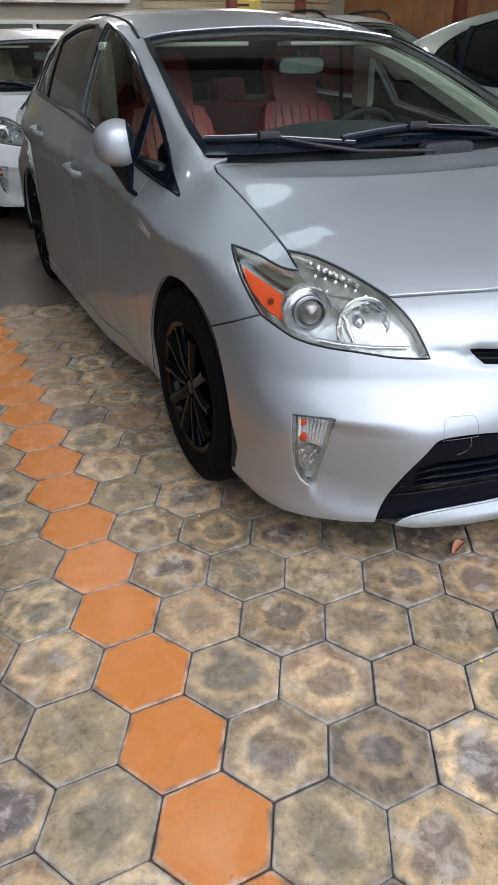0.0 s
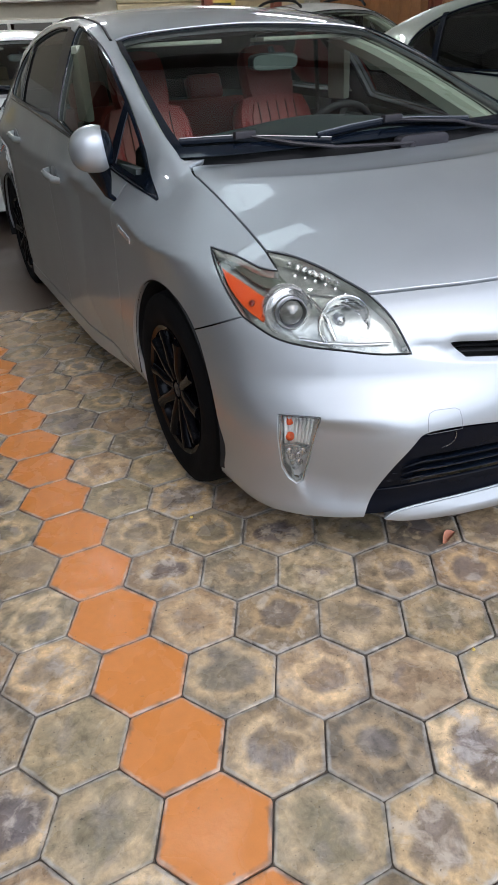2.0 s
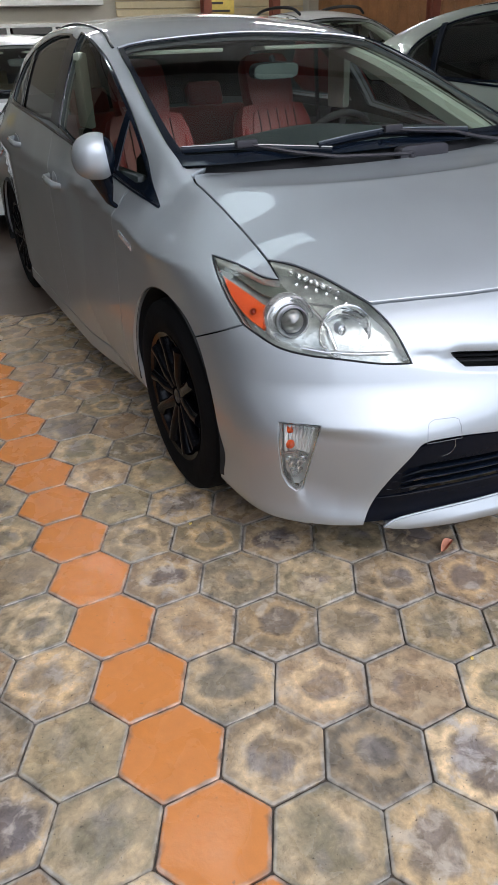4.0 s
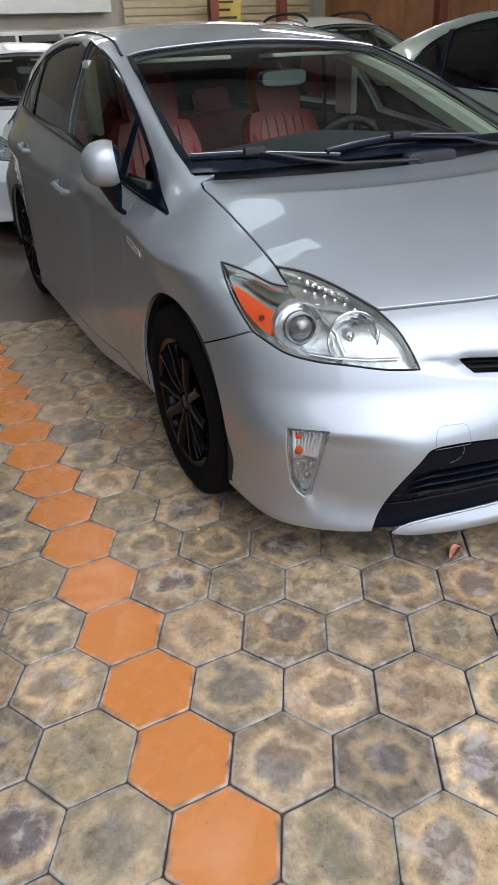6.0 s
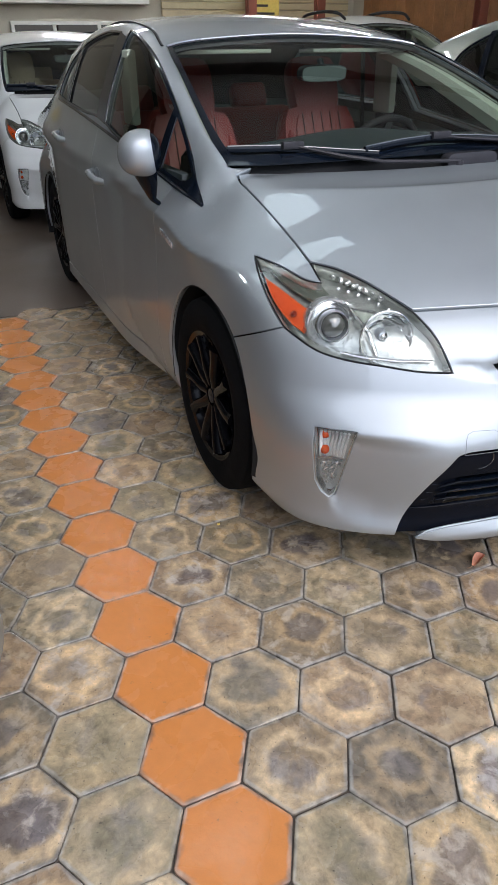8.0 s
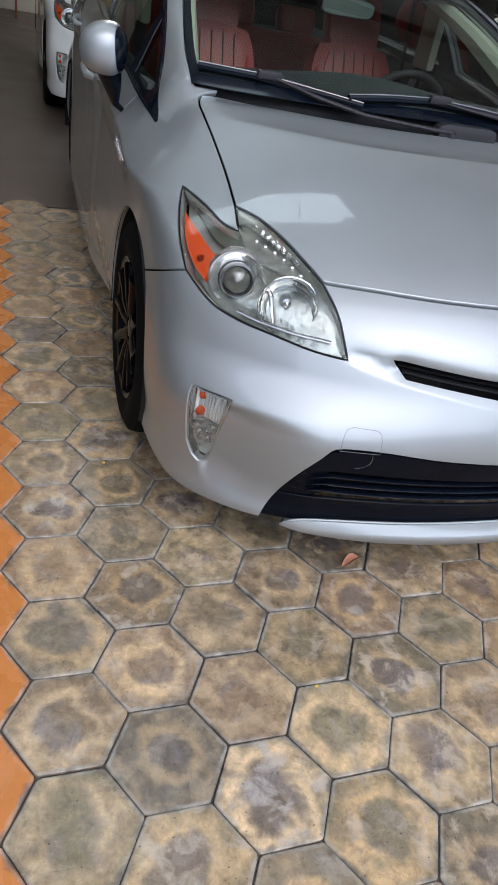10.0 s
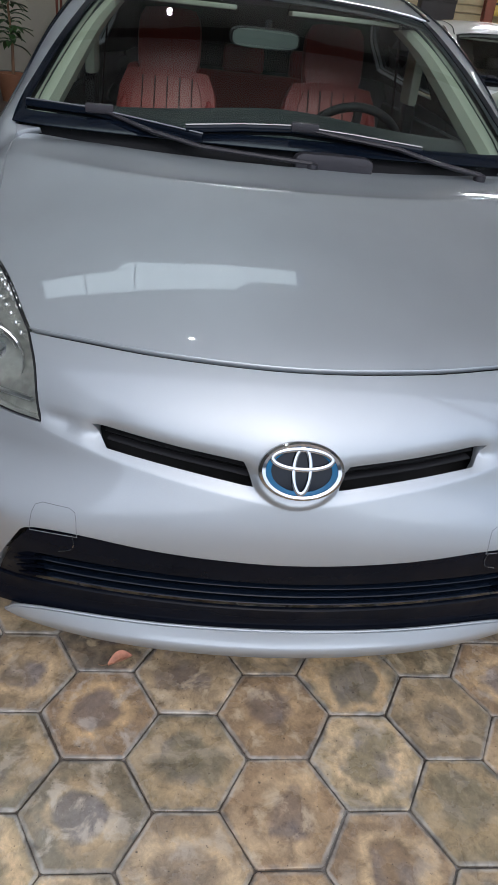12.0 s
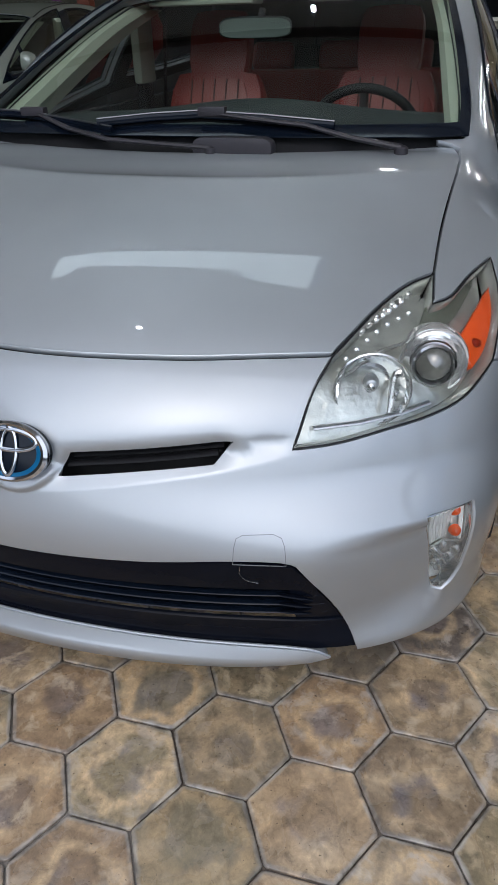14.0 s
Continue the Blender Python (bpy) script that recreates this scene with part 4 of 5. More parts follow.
    def spot(u, v, d):
        """A place in the lamp, u from its outer to its inner side, v from top to bottom, d under the skin."""
        o, n_ = Vector((-.783, .23, .468)).lerp(Vector((-.782, .212, .30)), v), Vector((-.710, .162, .470)).lerp(Vector((-.735, .20, .276)), v)
        return on_skin([tuple(o.lerp(n_, u))], d)[0]

    for k in range(8):  # ribbed indicator reflector
        u_ = .14 + .105 * k
        part("reflector_rib", moved(tube([spot(u_, .06, .019), spot(u_, .27, .020), spot(u_, .47, .019)], .0044, 6), flip), WHITE_CUP, fog)
    part("divider", moved(tube([spot(.08, .50, .012), spot(.5, .50, .012), spot(.92, .50, .012)], .0034, 6), flip), PALE_LENS, fog)
    for u_, v_, r_ in ((.24, .13, .0135), (.27, .36, .012)):
        part("amber_bulb", moved(lathe([(-.004, r_), (.004, r_ * .9), (.010, r_ * .5), (.012, .0005)], 20), flip @ aimed(spot(u_, v_, .014), (-.35, -.93, 0))), ORANGE_LENS, fog, "amber indicator bulb")
    for u_, v_ in ((.25, .59), (.50, .57), (.75, .60), (.33, .70), (.60, .70), (.40, .81), (.66, .81), (.50, .91)):
        part("reflector_cup", moved(lathe([(.007, .0105), (.001, .0095), (-.006, .005), (-.007, .0005)], 18, caps=False), flip @ aimed(spot(u_, v_, .017), (-.35, -.93, 0))), FROST, fog)

    # grille slot blades, tow-hook cover, fender badge
    for k in (0.33, 0.72):
        top = spline([(-.372, .066, .617), (-.215, .025, .606), (-.100, .005, .597)], .02)
        bot = spline([(-.350, .045, .588), (-.222, .010, .5755), (-.082, -.012, .561)], .02)
        n = 12
        line = [tuple(top[int(i * (len(top) - 1) / n)] * (1 - k) + bot[int(i * (len(bot) - 1) / n)] * k) for i in range(n + 1)]
        part("grille_blade", moved(tube(on_skin(line, 0.022), 0.010, 8, flat=0.32), flip), BLACK, car, "thin black grille blade")
    cap = path([(-.484, .02, .422), (-.480, .027, .458)], [(-.480, .027, .458), (-.474, .03, .472), (-.458, .033, .478)], [(-.458, .033, .478), (-.408, .016, .478)],
               [(-.408, .016, .478), (-.396, .014, .472), (-.392, .01, .455)], [(-.392, .01, .455), (-.392, 0, .424)], [(-.392, 0, .424), (-.484, .02, .422)])
    panel("tow_hook_cover", BODY, ring_loop(cap, 0.0009), SEAM_GREY, car, "outline of the tow-hook cover", sides=(left,), depth=0.001, raised=0.0003, gap=0.0)
    for k in range(6):
        y_ = 1.062 + k * 0.021
        q = on_skin([(-.872, y_, .752 + (y_ - 1.05) * 0.22)], -0.002)[0]
        part("badge_bar", moved(box(-.002, .002, -.0075, .0075, -.011, .011, .0015), Matrix.Translation((fx * q[0], q[1], q[2]))), CHROME, car, "small raised chrome badge bar")

# lower grille, chin and lip
edge_ = [(x, y + .006, z + .0045) for x, y, z in spline(whole(HOOD_FRONT), .03)]
part("hood_edge", tube(on_skin(edge_, 0.0005), 0.0022, 6), SILVER, car, "thin rolled front edge of the hood")
for s in (-1, 1):
    corner_ = path([(s * -.497, .022, .412), (s * -.47, .02, .404)], [(s * -.47, .02, .404), (s * -.49, .03, .33), (s * -.50, .04, .258)], [(s * -.50, .04, .258), (s * -.585, .09, .240)], [(s * -.585, .09, .240), (s * -.552, .062, .318), (s * -.497, .022, .412)])
    panel("grille_corner", inset(body, 0.013), [corner_], SATIN_BLACK, car, "glossy black end panel of the grille", depth=0.01)
    crack = on_skin([(s * -.408, .0, .420), (s * -.404, .0, .398), (s * -.415, .0, .380), (s * -.436, .01, .371)], 0.0085)
    part("scratch", tube([tuple(v) for v in spline(crack, .008)], [.0012] * len(spline(crack, .008)), 6, flat=.4), PALE_LENS, car, "pale curved scratch in the black grille")
    for k in range(3):
        fin = on_skin([(s * -.475, .02, .338 - .026 * k), (s * -.505, .035, .331 - .024 * k), (s * -.528, .05, .322 - .022 * k)], 0.008)
        part("corner_fin", tube(fin, [.004, .006, .002], 8, flat=.5), SATIN_BLACK, car)
band = path(whole([(-.497, .022, .412), (-.377, -.004, .422), (-.221, -.029, .410), (0, -.042, .403)]), [(.497, .022, .412), (.545, .055, .345)], back(whole([(-.545, .055, .345), (-.40, 0, .350), (0, -.04, .345)])), [(-.545, .055, .345), (-.497, .022, .412)])
panel("grille_band", inset(body, 0.010), [band], SATIN_BLACK, car, "glossy black upper grille band", depth=0.01)
for z_, w_ in ((.328, .545), (.300, .555), (.272, .565)):
    line = [(-w_ + 2 * w_ * k / 32, -.03 + .25 * (-w_ + 2 * w_ * k / 32) ** 2, z_) for k in range(33)]
    part("grille_blade", tube(on_skin(line, 0.026), 0.013, 8, flat=0.34), GLOSS_BLACK, car)
chin = path(whole([(-.603, .10, .248), (-.50, .04, .255), (-.30, 0, .258), (0, -.02, .258)]), [(.603, .10, .248), (.610, .10, .175)], back(whole([(-.610, .10, .175), (-.45, .05, .18), (0, -.02, .185)])), [(-.610, .10, .175), (-.603, .10, .248)])
panel("chin", inset(body, 0.008), [chin], SATIN_BLACK, car, "dark glossy chin below the grille", depth=0.01)
LIP_TOP = [(-.560, .072, .166), (-.540, .062, .183), (-.48, .045, .193), (-.33, .015, .199), (0, -.01, .205)]
lip = path(whole(LIP_TOP), back(whole([(-.560, .072, .166), (-.51, .055, .155), (-.40, .03, .150), (0, -.01, .150)])))
LIP = Round(lambda p: body(p) - .022 * sst((.205 - p[..., 2]) / .05) * (1 - np.clip(np.abs(p[..., 0]) / .60, 0, 1) ** 4), BODY.c)
lip_line = [(x, y, z + .001) for x, y, z in spline(whole(LIP_TOP), .03)]
part("lip_edge", tube([tuple(map(float, v)) for v in LIP.lift(LIP.flat(np.array(lip_line)))], 0.003, 6), SILVER, car)
panel("lip_spoiler", LIP, [lip], SILVER, car, "silver painted front lip", depth=0.03, raised=0.004)

# emblem: an oval badge of plain rings
def cushion(w, h, d, n=1.0):
    """A padded block, fuller in the middle: x across, y deep, z up from 0."""
    bm = bmesh.new()
    bmesh.ops.create_cube(bm, size=1)
    bmesh.ops.subdivide_edges(bm, edges=bm.edges[:], cuts=7, use_grid_fill=True)
    for v in bm.verts:
        x, y, z = v.co * 2
        v.co = Vector((w / 2 * x * math.sqrt(1 - (.32 if z > 0 else .15) * z ** 4) * math.sqrt(1 - .10 * y * y), d / 2 * y * math.sqrt(1 - .28 * x * x) * math.sqrt(1 - .2 * z * z), h / 2 * (z + 1) - .025 * h * x * x * max(0, z)))
    return bm


def oval(profile, sy, sz, n=64, caps=True):
    bm = lathe(profile, n, caps=caps)
    for v in bm.verts:
        v.co.y *= sy
        v.co.z *= sz
    return bm


EMB = Matrix.Translation((.002, -.0135, .606)) @ Matrix.Scale(.96, 4) @ Euler((radians(-24), 0, 0)).to_matrix().to_4x4() @ Matrix.Rotation(radians(-90), 4, "Z")
emblem = part("emblem", moved(oval([(-.020, .001), (-.020, .068), (.0, .068), (.003, .001)], 1.1, 0.76), EMB), GLOSS_BLACK, car, "oval chrome-ringed blue badge")
part("emblem_band", moved(oval([(.0022, .051), (.0035, .054), (.0035, .062)], 1.1, 0.76, caps=False), EMB), BLUE, emblem, "blue band inside the chrome ring")
part("emblem_ring", moved(oval([(-.020, .0665), (-.002, .0755), (.004, .0745), (.008, .069), (.006, .063), (.002, .061)], 1.06, 0.735, caps=False), EMB), BADGE_CHROME, emblem)


def flat_ring(cx, cz, a, b, r, m, n=56, k=10):
    """An oval ring of round bar in the badge's plane."""
    bm = bmesh.new()
    rings = []
    for i in range(n):
        t = 2 * math.pi * i / n
        out = Vector((0, math.cos(t) / a, math.sin(t) / b)).normalized()
        mid = Vector((.004, cx + a * math.cos(t), cz + b * math.sin(t)))
        rings.append([bm.verts.new(mid + r * (math.cos(2 * math.pi * q / k) * out + .7 * math.sin(2 * math.pi * q / k) * Vector((1, 0, 0)))) for q in range(k)])
    for i in range(n):
        for q in range(k):
            bm.faces.new((rings[i][q], rings[i][(q + 1) % k], rings[(i + 1) % n][(q + 1) % k], rings[(i + 1) % n][q]))
    return moved(bm, m)


part("emblem_loop", flat_ring(0, .0, .0155, .042, .0044, EMB), BADGE_CHROME, emblem)
part("emblem_loop", flat_ring(0, .0215, .055, .0185, .0048, EMB), BADGE_CHROME, emblem)

# wiper cowl and wipers
bm = bmesh.new()
f_, r_ = spline(whole([(-.662, .955, .932), (-.524, .935, .934), (-.360, .885, .935), (-.250, .865, .935), (0, .845, .935)]), .03), spline(whole([(-.680, 1.03, 1.000), (-.52, .985, .998), (-.25, .962, .999), (0, .955, .999)]), .03)
n = 40
rows_ = []
for k in range(n + 1):
    a, b = Vector(f_[int(k * (len(f_) - 1) / n)]), Vector(r_[int(k * (len(r_) - 1) / n)])
    rows_.append([bm.verts.new(a - Vector((0, 0, .03))), bm.verts.new(a), bm.verts.new(a.lerp(b, .5) + Vector((0, 0, -.014))), bm.verts.new(b), bm.verts.new(b + Vector((0, .04, -.03)))])
for r0, r1 in zip(rows_, rows_[1:]):
    for j in range(4):
        bm.faces.new((r0[j], r0[j + 1], r1[j + 1], r1[j]))
part("cowl", bm, BLACK, car, "black plastic wiper cowl")


WIPER_GREY = surface("wiper_plastic", (0.024, 0.022, 0.026), 0.5, vary=0.3, bump=0.1, spec=0.35)
SPINE = surface("dark_spring_steel", (0.16, 0.165, 0.17), 0.35, metal=1.0, vary=0.1)


def wiper(blade, arm, clip):
    w = part("wiper", tube(arm, [.013] + [.010] * (len(arm) - 2) + [.007], 8, flat=.6), WIPER_GREY, car, "black windscreen wiper with chrome highlight")
    part("blade", tube(blade, .008, 8, flat=1.3), GLOSS_BLACK, w)
    part("rubber_strip", tube([(x, y + .006, z - .013) for x, y, z in blade], .004, 6), RUBBER, w)
    part("spine", tube([(x, y - .004, z + .010) for x, y, z in blade], .0028, 6), SPINE, w)
    x, y, z = clip
    part("clip", moved(box(-.036, .036, -.013, .013, -.010, .012, .004), Matrix.Translation(clip)), WIPER_GREY, w)
    x, y, z = arm[0]
    part("pivot_cap", moved(lathe([(-.03, .018), (.004, .016), (.008, .009), (.009, .001)], 20, "Z"), Matrix.Translation((x, y, z - .004))), WIPER_GREY, w)


wiper([(-.668, 1.052, 1.024), (-.50, 1.010, 1.022), (-.34, .962, 1.008), (-.20, .920, .996)], [(.085, .872, .966), (-.05, .876, .972), (-.202, .884, .980), (-.331, .922, 1.000), (-.459, .994, 1.028)], (-.47, .997, 1.031))
wiper([(-.245, .930, 1.012), (-.10, .950, 1.024), (.03, .962, 1.030), (.20, .955, 1.022), (.38, .940, 1.010)], [(.545, .912, .968), (.42, .915, .988), (.314, .925, 1.012), (.17, .940, 1.024), (.05, .957, 1.036)], (.065, .957, 1.038))
part("cowl_cover", moved(cushion(.21, .048, .050), Matrix.Translation((.140, .888, .941))), WIPER_GREY, car, "dark rounded cover beside the wiper pivot")

# black screen border, pillar trims, belt line, roof strip
def cab_ring(loop, w):
    return [loop, CABIN.lift(drawn_in(CABIN.flat(loop), w))]


panel("screen_border", SCREEN, cab_ring(ws_loop, 0.022), GLOSS_BLACK, car, "black edge of the windscreen", depth=0.003, raised=0.0008)
panel("window_trim", CABIN, cab_ring(win_f, 0.014), GLOSS_BLACK, car, sides=BOTH, depth=0.006, raised=0.002)
panel("window_trim", CABIN, cab_ring(win_r, 0.014), GLOSS_BLACK, car, sides=BOTH, depth=0.006, raised=0.002)
BP = path([(-.806, 2.085, 1.035), (-.800, 2.245, 1.052)], [(-.800, 2.245, 1.052), (-.69, 2.335, 1.27), (-.615, 2.42, 1.385)], [(-.615, 2.42, 1.385), (-.632, 2.26, 1.36)], [(-.632, 2.26, 1.36), (-.693, 2.19, 1.27), (-.806, 2.085, 1.035)])
panel("door_pillar", CABIN, [BP], GLOSS_BLACK, car, "glossy black centre pillar", sides=BOTH, depth=0.004, raised=0.0025)
RB = path([(-.790, 2.93, 1.075), (-.620, 3.02, 1.345)], [(-.620, 3.02, 1.345), (-.618, 3.06, 1.335)], [(-.618, 3.06, 1.335), (-.785, 2.98, 1.078)], [(-.785, 2.98, 1.078), (-.790, 2.93, 1.075)])
panel("rear_quarter_bar", CABIN, [RB], GLOSS_BLACK, car, sides=BOTH, depth=0.004, raised=0.001)
VB = path([(-.818, 1.31, .940), (-.722, 1.36, 1.110)], [(-.722, 1.36, 1.110), (-.708, 1.42, 1.135)], [(-.708, 1.42, 1.135), (-.820, 1.38, .950)], [(-.820, 1.38, .950), (-.818, 1.31, .940)])
CORNER = path([(-.782, .985, .882), (-.776, 1.06, .94), (-.756, 1.155, 1.010)], [(-.756, 1.155, 1.010), (-.773, 1.09, .966), (-.793, 1.10, .938), (-.815, 1.20, .934)], [(-.815, 1.20, .934), (-.826, 1.20, .922)], [(-.826, 1.20, .922), (-.782, .985, .882)])
panel("window_corner", CABIN, [CORNER], GLOSS_BLACK, car, "black corner trim of the small front window", sides=BOTH, depth=0.004, raised=0.001)
panel("quarter_bar", CABIN, [VB], GLOSS_BLACK, car, sides=BOTH, depth=0.004, raised=0.001)
for s in (-1, 1):
    trim = CABIN.lift(CABIN.flat(np.array([(s * -.782, .985, .878), (s * -.826, 1.20, .918), (s * -.823, 1.814, .996), (s * -.798, 2.6, 1.052), (s * -.770, 3.25, 1.085)])))
    part("belt_trim", tube([tuple(v) for v in spline(trim + np.array([s * -.002, 0, 0]), .05)], .006, 8), GLOSS_BLACK, car)
    groove = CABIN.lift(CABIN.flat(np.array([(s * -.605, 1.88, 1.330), (s * -.555, 2.2, 1.40), (s * -.54, 2.7, 1.43), (s * -.55, 3.3, 1.38)])))
    part("roof_strip", tube([tuple(v) for v in spline(groove, .06)], .006, 8, flat=.5), BLACK, car, "black roof gutter strip")
edge = CABIN.lift(CABIN.flat(np.array(whole([(-.585, 1.868, 1.322), (-.45, 1.908, 1.344), (0, 1.938, 1.364)]))))
part("screen_trim", tube([tuple(v) for v in spline(edge, .05)], .0045, 8), DULL_METAL, car, "bright strip above the windscreen")

# mirrors, handles
for s in (-1, 1):
    def pod(hx, hy, hz, keep):
        """Rounded box-like shell, slanting up towards the car, cut to one side."""
        bm = bmesh.new()
        bmesh.ops.create_uvsphere(bm, u_segments=40, v_segments=24, radius=1)
        for v in bm.verts:
            c_ = [math.copysign(abs(k_) ** 0.80, k_) for k_ in v.co]
            x_ = c_[0] * hx
            v.co = Vector((x_, c_[1] * (hy if c_[1] < 0 else hy * .55), c_[2] * hz * (1 + 1.2 * x_) - .10 * abs(x_) * (x_ < 0) * (c_[2] > 0)))
        cut_ = bmesh.ops.bisect_plane(bm, geom=bm.verts[:] + bm.edges[:] + bm.faces[:], plane_co=(keep, 0, 0), plane_no=(1, -.10, .10), clear_outer=True)
        bmesh.ops.contextual_create(bm, geom=[e for e in cut_["geom_cut"] if isinstance(e, bmesh.types.BMEdge)])
        return bm
    at = Matrix.Translation((s * .914, 1.185, 1.017)) @ Matrix.Diagonal((1 if s < 0 else -1, 1, 1, 1)) @ Matrix.Rotation(radians(-12), 4, "Z")
    shell = part("door_mirror", moved(pod(.068, .080, .069, .046), at), SILVER, car, "silver door mirror with black inner face")
    part("mirror_face", moved(box(-.046, .046, .040, .046, -.046, .046, .003), at), CHROME, shell)
    part("mirror_inner", moved(pod(.067, .076, .066, .20), at @ Matrix.Translation((.002, .002, -.003))), GLOSS_BLACK, shell, "black inner side of the mirror")
    part("mirror_stalk", tube([(s * .895, 1.205, .962), (s * .880, 1.215, .915), (s * .868, 1.225, .868), (s * .845, 1.235, .850)], [.044, .030, .013, .010], 14, flat=.8), GLOSS_BLACK, shell)
    for y, z in ((2.06, .835), (2.93, .925)):
        q = SIDE.lift(np.array([[y, z]]))[0]
        h = part("door_handle", tube([(s * (-q[0] - .004), y - .10, z - .012), (s * (-q[0] + .026), y - .075, z - .006), (s * (-q[0] + .030), y, z), (s * (-q[0] + .026), y + .075, z + .006), (s * (-q[0] - .004), y + .10, z + .012)], [.010, .013, .014, .013, .010], 10, flat=1.2), SILVER, car, "silver grab handle")
        part("handle_cup", moved(lathe([(-.001, .048), (.002, .046), (-.004, .020), (-.006, .001)], 24), Matrix.Translation((s * -q[0], y, z)) @ Matrix.Diagonal((-s, 1, .8, 1))), DULL_METAL, h)

# cabin inside
inner_shell = Dome(lambda p: cabin(p) + 0.035, CABIN.c)
panel("cabin_lining", inner_shell, [shell_loop, ws_loop, win_f, win_f * flipx, win_r, win_r * flipx], DASH, car, "dark cabin lining", depth=0.004, step=0.05)
for sx in (-1, 1):  # padded lining behind each windscreen pillar: its broad face looks across the cabin
    bm = bmesh.new()
    rows_ = []
    for x, y, z in spline([(-.676, 1.06, .985), (-.655, 1.215, 1.050), (-.600, 1.63, 1.215), (-.556, 1.90, 1.300)], .06):
        rows_.append([bm.verts.new((-sx * (x + dx), y + dy, z + dz)) for dx, dy, dz in ((-.012, -.005, -.010), (.022, .015, -.016), (.040, .07, -.022), (.040, .20, -.022), (-.015, .21, -.015))])
    for r0, r1 in zip(rows_, rows_[1:]):
        for k in range(5):
            bm.faces.new((r0[k], r0[(k + 1) % 5], r1[(k + 1) % 5], r1[k]))
    bm.faces.new(rows_[0]), bm.faces.new(rows_[-1])
    part("pillar_lining", bm, CREAM, car, "cream plastic pillar lining")
part("headliner", box(-.52, .52, 2.05, 3.4, 1.33, 1.345, .006), DASH, car, "dark roof lining")
bm = bmesh.new()
rows_ = []
for k in range(25):
    x = -.65 + 1.30 * k / 24
    e = abs(x)
    bulge = .012 + .042 * math.exp(-((x - .05) / .33) ** 2)
    rows_.append([bm.verts.new(v) for v in ((x, 1.00 + .10 * e * e, .955), (x, 1.18 + .08 * e * e, .962 + bulge * .3), (x, 1.38, .972 + bulge), (x, 1.50, .968 + bulge), (x, 1.56, .94 + bulge), (x, 1.60, .86), (x, 1.58, .60))])
for r0, r1 in zip(rows_, rows_[1:]):
    for j in range(6):
        bm.faces.new((r0[j], r0[j + 1], r1[j + 1], r1[j]))
part("dashboard", bm, DASH, car, "dark greenish dashboard top")
SW = Matrix.Translation((.345, 1.735, .880)) @ Matrix.Rotation(radians(-66), 4, "X")
wheel_rim = [(.183 * math.cos(2 * math.pi * k / 48), .172 * math.sin(2 * math.pi * k / 48), 0) for k in range(48)]
steer = part("steering_wheel", moved(tube(wheel_rim, .0155, 10, closed=True), SW), BLACK, car, "black leather steering wheel")
part("steering_boss", moved(box(-.075, .075, -.06, .06, -.03, .02, .02), SW), BLACK, steer)
for a, b in (((-.07, 0, 0), (-.175, .01, 0)), ((.07, 0, 0), (.175, .01, 0)), ((0, -.05, 0), (0, -.165, 0))):
    part("steering_spoke", moved(tube([a, b], .016, 8, flat=.5), SW), DULL_METAL, steer)


def oval_plate(a, h, y0, y1, n=48):
    """A flat plate with well rounded ends, from y0 to y1."""
    bm = bmesh.new()
    rim_ = [(a * math.copysign(abs(math.cos(2 * math.pi * k / n)) ** .45, math.cos(2 * math.pi * k / n)), h * math.copysign(abs(math.sin(2 * math.pi * k / n)) ** .6, math.sin(2 * math.pi * k / n))) for k in range(n)]
    r0, r1 = ([bm.verts.new((u, y, v)) for u, v in rim_] for y in (y0, y1))
    for k in range(n):
        bm.faces.new((r0[k], r0[(k + 1) % n], r1[(k + 1) % n], r1[k]))
    bm.faces.new(r0), bm.faces.new(r1)
    return bm


mir = part("rear_view_mirror", moved(oval_plate(.118, .030, -.014, .014), Matrix.Translation((-.012, 1.645, 1.215)) @ Matrix.Rotation(radians(12), 4, "Z") @ Matrix.Rotation(radians(6), 4, "X")), BLACK, car, "pale rear-view mirror on the windscreen")
part("mirror_glass", moved(oval_plate(.113, .027, -.0170, -.0140), Matrix.Translation((-.012, 1.645, 1.215)) @ Matrix.Rotation(radians(12), 4, "Z") @ Matrix.Rotation(radians(6), 4, "X")), MIRROR_BACK, mir)
part("mirror_arm", tube([(-.0, 1.66, 1.225), (.0, 1.69, 1.262)], .012, 8), BLACK, mir)


